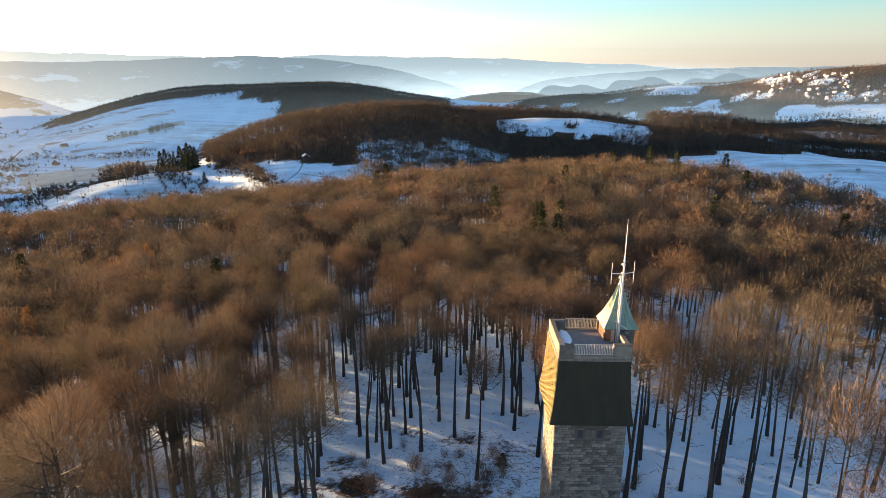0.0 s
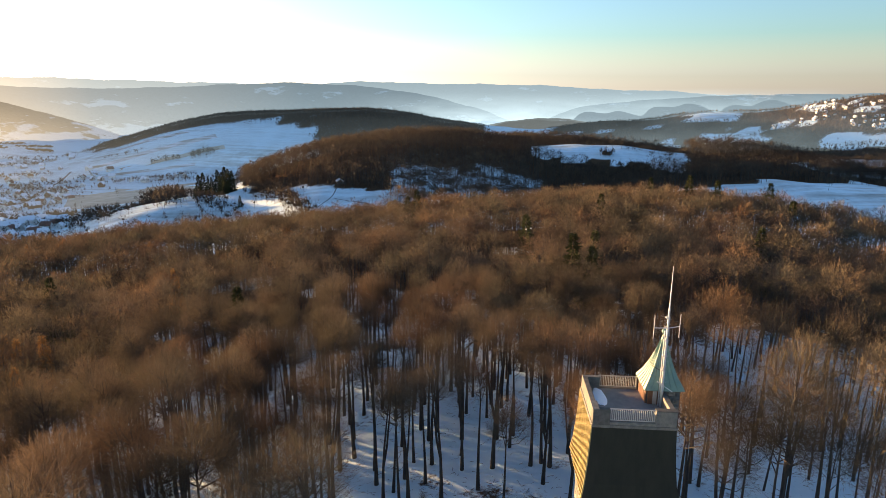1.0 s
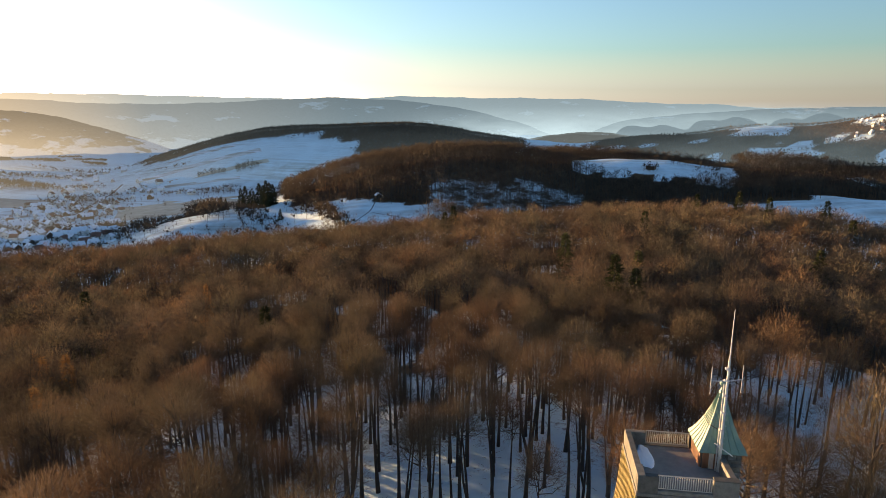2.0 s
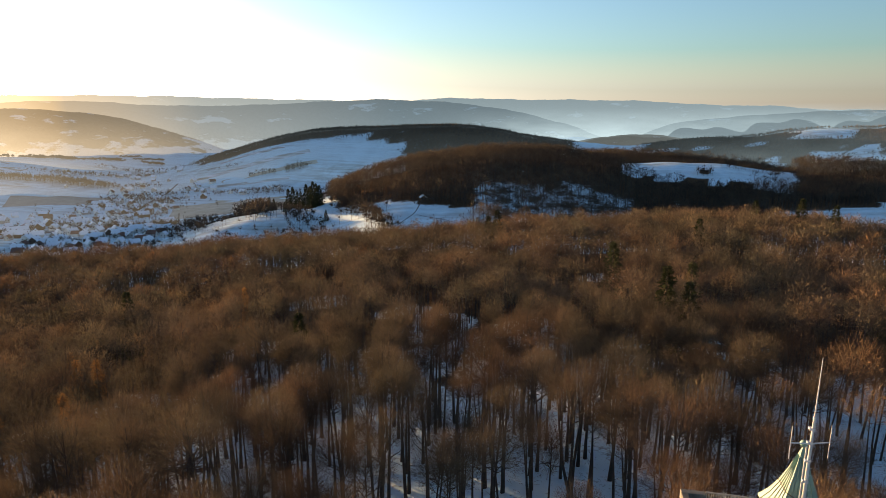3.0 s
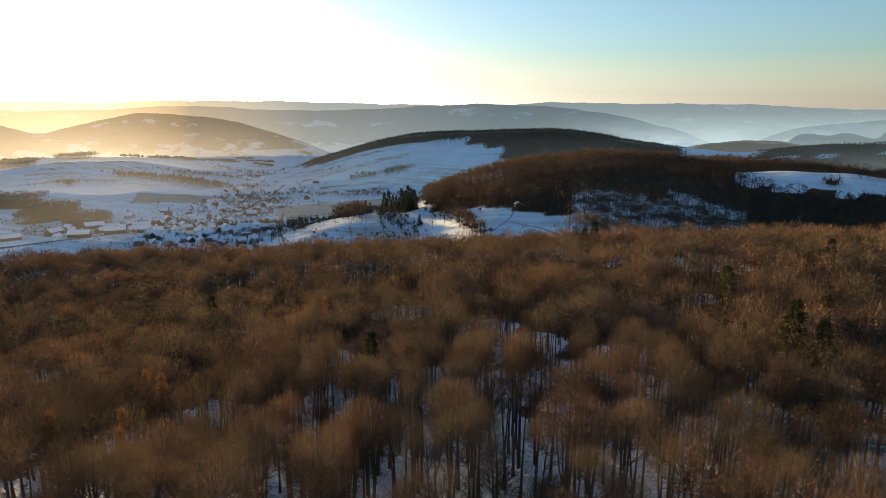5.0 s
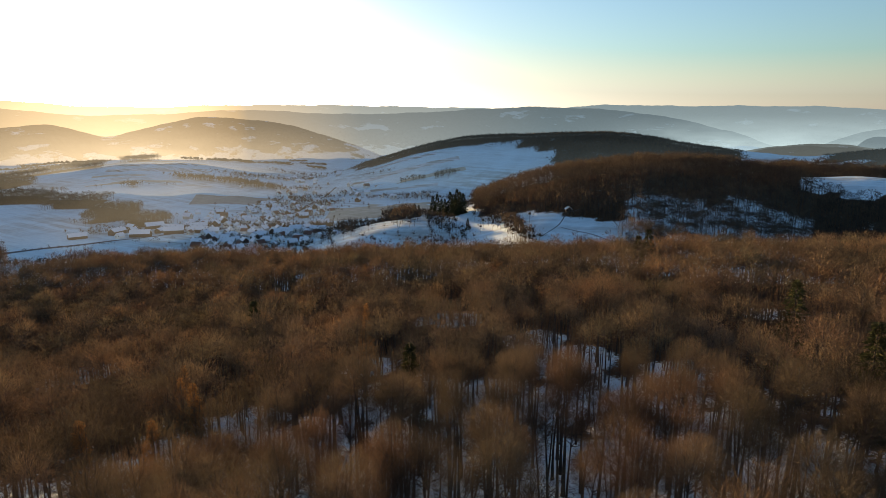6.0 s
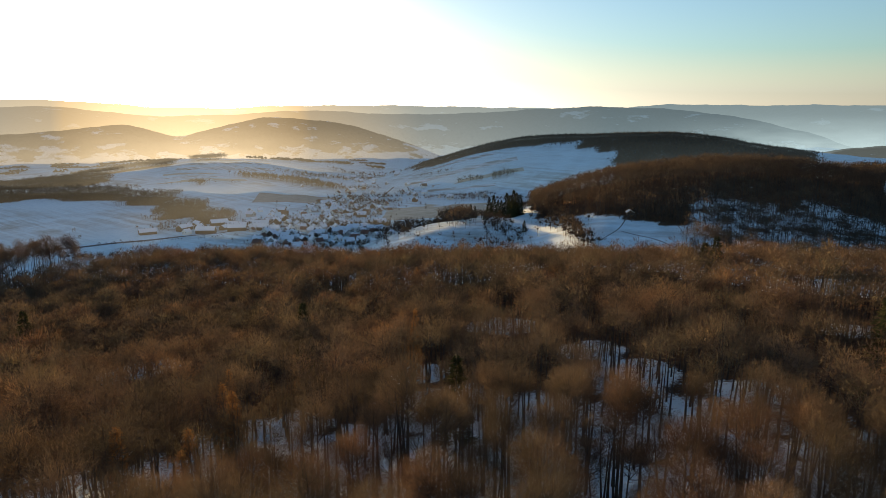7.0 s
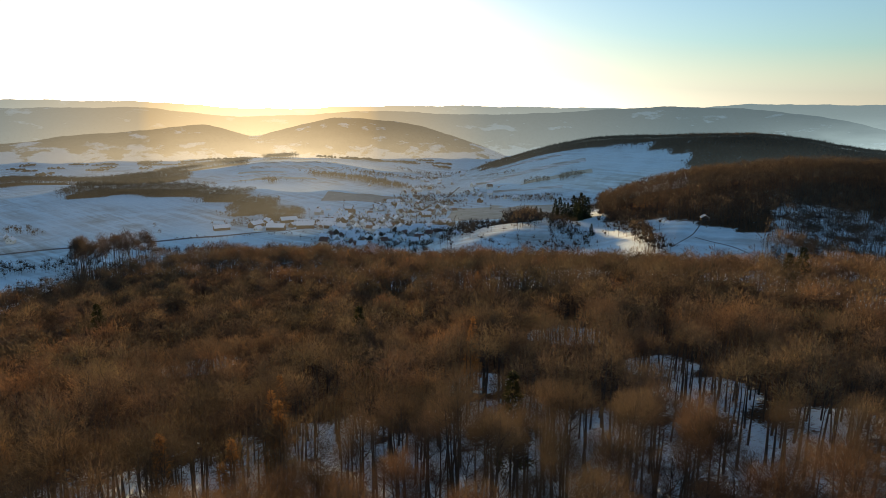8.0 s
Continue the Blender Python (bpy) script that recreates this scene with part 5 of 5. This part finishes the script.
# ---- the villages ----
def house_model(w, l, h, r, wall, roof, name="house", label=""):
    """A gabled house, w across the gable and l along the ridge."""
    root = tagged(new(name), label, "house")
    bm = bmesh.new()
    pts = [(-w / 2, 0), (w / 2, 0), (w / 2, h), (0, h + r), (-w / 2, h)]
    a = [bm.verts.new((x, -l / 2, z - (2.5 if z == 0 else 0))) for x, z in pts]
    b = [bm.verts.new((x, l / 2, z - (2.5 if z == 0 else 0))) for x, z in pts]
    bm.faces.new(a[::-1])
    bm.faces.new(b)
    for k in range(5):
        bm.faces.new((a[k], a[(k + 1) % 5], b[(k + 1) % 5], b[k]))
    part("wall", bm, wall, root)
    o, t = 0.7, 0.35
    for s in (-1, 1):
        bm = bmesh.new()
        x1, z1 = s * (w / 2 + o), h - o * r / (w / 2)
        q = [(0, h + r + t), (x1, z1 + t), (x1, z1), (0, h + r)]
        f = [bm.verts.new((x, -l / 2 - o, z + 0.05)) for x, z in q]
        g = [bm.verts.new((x, l / 2 + o, z + 0.05)) for x, z in q]
        bm.faces.new(f)
        bm.faces.new(g[::-1])
        for k in range(4):
            bm.faces.new((f[k], f[(k + 1) % 4], g[(k + 1) % 4], g[k]))
        part("roof_slope", bm, roof, root)
    part("chimney", boxed(0.4, 1.1, l * 0.15, l * 0.15 + 0.7, h + r - 0.8, h + r + 1.1), TILE, root)
    for s in (-1, 1):
        for k in (-0.25, 0.25):
            part("window", boxed(k * w - 0.55, k * w + 0.55, s * l / 2 - 0.05, s * l / 2 + 0.05, h - 1.9, h - 0.6), GLASS, root)
    return root


MODELS = [
    house_model(9, 12, 5.2, 4.2, PLASTER, SNOW, label="plastered village house with a snow covered gable roof"),
    house_model(8, 10, 4.6, 4.4, PLASTER, SNOW, label="small plastered house with a steep snowy roof"),
    house_model(10, 16, 4.8, 4.6, TIMBER, SNOW, "barn", "long dark timber barn with snow on the roof"),
    house_model(8.5, 11, 5.0, 4.0, PLASTER, TILE, label="plastered village house with bare reddish brown roof tiles"),
    house_model(12, 26, 5.5, 4.6, TIMBER, SNOW, "barn", "large farm barn with a broad snowy roof"),
]
MODELS[2]["category"] = MODELS[4]["category"] = "barn"


def village(group, zones, seed, small, large):
    """Houses in zones of the plan: azimuth and distance from and to, spacing, chance of each plot."""
    rng = np.random.RandomState(seed)
    for a0, a1, d0, d1, step, chance, pick in zones:
        for d in np.arange(d0, d1, step):
            for a in np.arange(a0, a1, math.degrees(step * 0.9 / d)):
                if rng.uniform() > chance:
                    continue
                x, y = polar(a + rng.uniform(-0.3, 0.3) * math.degrees(step / d), d + rng.uniform(-0.35, 0.35) * step)
                k = pick[rng.randint(0, len(pick))]
                m = MODELS[k]
                ob = copy_thing(m, Matrix())
                ob["group"] = group
                placed(ob, float(x), float(y), rng.uniform(small, large), rng.choice([20, 20, 110, 65, 150]) + rng.normal(0, 9), 0.0)


village("houses in the valley village", [
    (-48.0, -37.0, 905, 1030, 21, 0.7, (0, 1, 0, 3, 2)), (-47.0, -38.5, 840, 905, 22, 0.5, (0, 1, 3)), (-36.5, -33.5, 900, 960, 26, 0.3, (0, 1)),
    (-48.5, -40.0, 1030, 1180, 21, 0.78, (0, 1, 0, 1, 3, 2)), (-49.0, -40.5, 1180, 1310, 24, 0.5, (0, 1, 3, 0, 2)), (-43.5, -36.0, 1180, 1420, 25, 0.58, (0, 1, 0, 2, 3)),
    (-41.0, -33.5, 1000, 1060, 26, 0.35, (0, 1, 2)), (-41.0, -33.0, 1440, 1640, 32, 0.42, (0, 1, 3)), (-34.0, -27.0, 1400, 1460, 30, 0.42, (0, 1, 2)),
    (-44.0, -35.5, 1700, 1980, 42, 0.30, (0, 1)), (-56.8, -48.0, 1075, 1150, 30, 0.62, (4, 2, 0, 4)), (-72.4, -71.2, 1090, 1140, 30, 0.6, (2, 0))], 81, 0.82, 1.2)
village("houses of the hillside village", [
    (25.3, 28.2, 2350, 2460, 30, 0.5, (0, 1)), (26.2, 31.5, 2120, 2330, 26, 0.62, (0, 1, 0, 3)), (28.6, 34.0, 1960, 2120, 26, 0.55, (0, 1, 3)), (23.3, 26.5, 2080, 2180, 40, 0.3, (0, 1)),
    (18.2, 20.0, 1880, 1980, 36, 0.3, (0, 1)), (26.0, 28.0, 1270, 1330, 34, 0.35, (0, 1)), (31.0, 36.0, 930, 1000, 34, 0.3, (0, 1, 2))], 82, 0.58, 0.82)
for m in MODELS:
    placed(m, *[float(v) for v in polar(-44.5 + 1.1 * MODELS.index(m), 1052)], 1.0, 30, 0.0)
    m["group"] = "houses in the valley village"
# a small hut by the wood and a hay shed on the meadow
hut = house_model(5, 6, 2.6, 1.8, TIMBER, SNOW, "hut", "small dark wooden hut at the edge of the meadow")
hut["category"] = "hut"
placed(hut, *[float(v) for v in polar(-14.6, 545)], 1.0, 25, 0.0)
hut2 = copy_thing(hut, Matrix())
placed(hut2, *[float(v) for v in polar(10.4, 738)], 1.6, 60, 0.0)

garden = [tufted(90 + k, 11, 3.4, 30, 0.42, 2.2, 0.15, 0.35) for k in range(4)]
scrub("garden_trees", "bare garden trees between the village houses", [
    (-50, 1120, -41, 1110, 60, 130, 0.85), (-43, 1330, -36, 1300, 90, 160, 1.0), (-41, 1480, -35, 1500, 60, 110, 1.1), (-57, 1110, -48, 1110, 25, 90, 0.9),
    (-49.6, 1860, -45.0, 1800, 24, 260, 1.5), (-45.2, 1800, -41.4, 1670, 26, 260, 1.5), (-41.6, 1660, -37.5, 1640, 16, 70, 1.2), (-44.2, 1078, -37.6, 1040, 13, 150, 1.05), (-37.6, 1020, -30.6, 975, 13, 130, 1.35), (-30.8, 960, -28.6, 900, 8, 50, 1.2), (-41.6, 1430, -36.0, 1380, 20, 90, 1.2),
    (-49, 960, -36, 950, 45, 170, 0.8), (-48, 870, -37, 860, 30, 90, 0.8), (-47, 1180, -38, 1160, 70, 130, 0.9), (-34, 1440, -27, 1415, 16, 110, 1.0), (-45, 1900, -37, 1960, 50, 110, 1.1),
    (24, 2250, 33, 2060, 110, 150, 1.0), (18, 1930, 22, 1960, 60, 60, 1.0), (28, 1780, 33, 1790, 50, 60, 1.0)], 91, garden, TWIG_FAR)


# ---- roads and bare fields, lying on the snow ----
def strip(name, label, pts, wide, mat, lift=0.25, category="road"):
    """A band along plan points (azimuth, distance), draped on the land."""
    P = np.array([polar(a, d) for a, d in pts])
    t = np.linspace(0, len(P) - 1, 24 * (len(P) - 1) + 1)
    C = np.stack([np.interp(t, np.arange(len(P)), P[:, k]) for k in (0, 1)], 1)
    k = np.exp(-0.5 * (np.arange(-10, 11) / 5.0) ** 2)
    C = np.stack([np.convolve(np.pad(C[:, j], 10, mode="edge"), k / k.sum(), "valid") for j in (0, 1)], 1)
    T = np.gradient(C, axis=0)
    T /= np.linalg.norm(T, axis=1)[:, None]
    N = np.stack([-T[:, 1], T[:, 0]], 1)
    rows = []
    m = 9
    for u in np.linspace(-0.5, 0.5, m):
        Q = C + N * (u * wide)
        z = height(Q[:, 0], Q[:, 1]) + lift * (1 if abs(u) < 0.45 else -2.0)
        rows.append(np.stack([Q[:, 0], Q[:, 1], z], 1))
    V = np.concatenate(rows)
    n = len(C)
    i = np.arange(m - 1)[:, None] * n
    j = np.arange(n - 1)[None]
    q = np.stack([i + j, i + j + 1, i + n + j + 1, i + n + j], -1).reshape(-1, 4)
    return tagged(new(name, mesh_of(name, V, q, [mat], smooth_faces=True)), label, category, kind="structure")


strip("road", "wet dark valley road between snowy verges", [(-78, 1000), (-72, 1015), (-66, 1012), (-60, 1015), (-54, 1050), (-49, 1075), (-44, 1120)], 9, ROAD, 0.5)
strip("road", "lane through the village", [(-44, 1120), (-40, 1250), (-38, 1450), (-36, 1650)], 6, ROAD, 0.5)
strip("field", "bare grey brown field beside the village", [(-48.6, 1500), (-45.2, 1490), (-41.8, 1450)], 150, FALLOW, 0.6, "field")
strip("field", "frosted stubble strip on the long hill", [(-33.5, 1560), (-23.5, 1585)], 26, SUNNY_STUBBLE, 0.5, "field")
strip("field", "frosted pasture toned cream like low sun", [(-37.2, 1230), (-32.0, 1225), (-23.0, 1190)], 230, SUNNY_STUBBLE, 0.5, "field")
strip("field", "frosted grass strip below the sunny hill", [(-57.0, 1760), (-48.5, 1790)], 40, SUNNY_STUBBLE, 0.5, "field")
# the cream strips on the western hill stand in for sunlight there
for a0, d0, a1, d1, wide, mat in ((-35.5, 1640, -24.0, 1660, 30, DRILLS_A), (-34.0, 1330, -24.5, 1290, 70, SUNNY_STUBBLE), (-55.5, 1990, -46.0, 1960, 60, DRILLS_B), (-57.5, 2090, -47.0, 2060, 34, DRILLS_A), (-56.5, 1900, -47.5, 1870, 26, SUNNY_STUBBLE), (-54.0, 2160, -46.5, 2140, 22, SUNNY_STUBBLE), (-57.0, 1830, -50.5, 1840, 16, DRILLS_B), (-36.0, 1540, -26.0, 1500, 24, DRILLS_A), (-33.0, 1740, -26.5, 1730, 22, DRILLS_B), (30.5, 1240, 40.0, 1240, 80, SUNNY_STUBBLE)):
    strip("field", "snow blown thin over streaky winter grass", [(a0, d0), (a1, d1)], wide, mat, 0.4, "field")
strip("ditch", "dark ditch across the snowy meadow", [(-14.8, 535), (-15.4, 500), (-17.2, 470)], 0.9, ROAD, 0.15, "ditch")
strip("ditch", "dark ditch along the snowy meadow", [(-15.4, 498), (-12.4, 474), (-10.2, 452)], 0.8, ROAD, 0.15, "ditch")
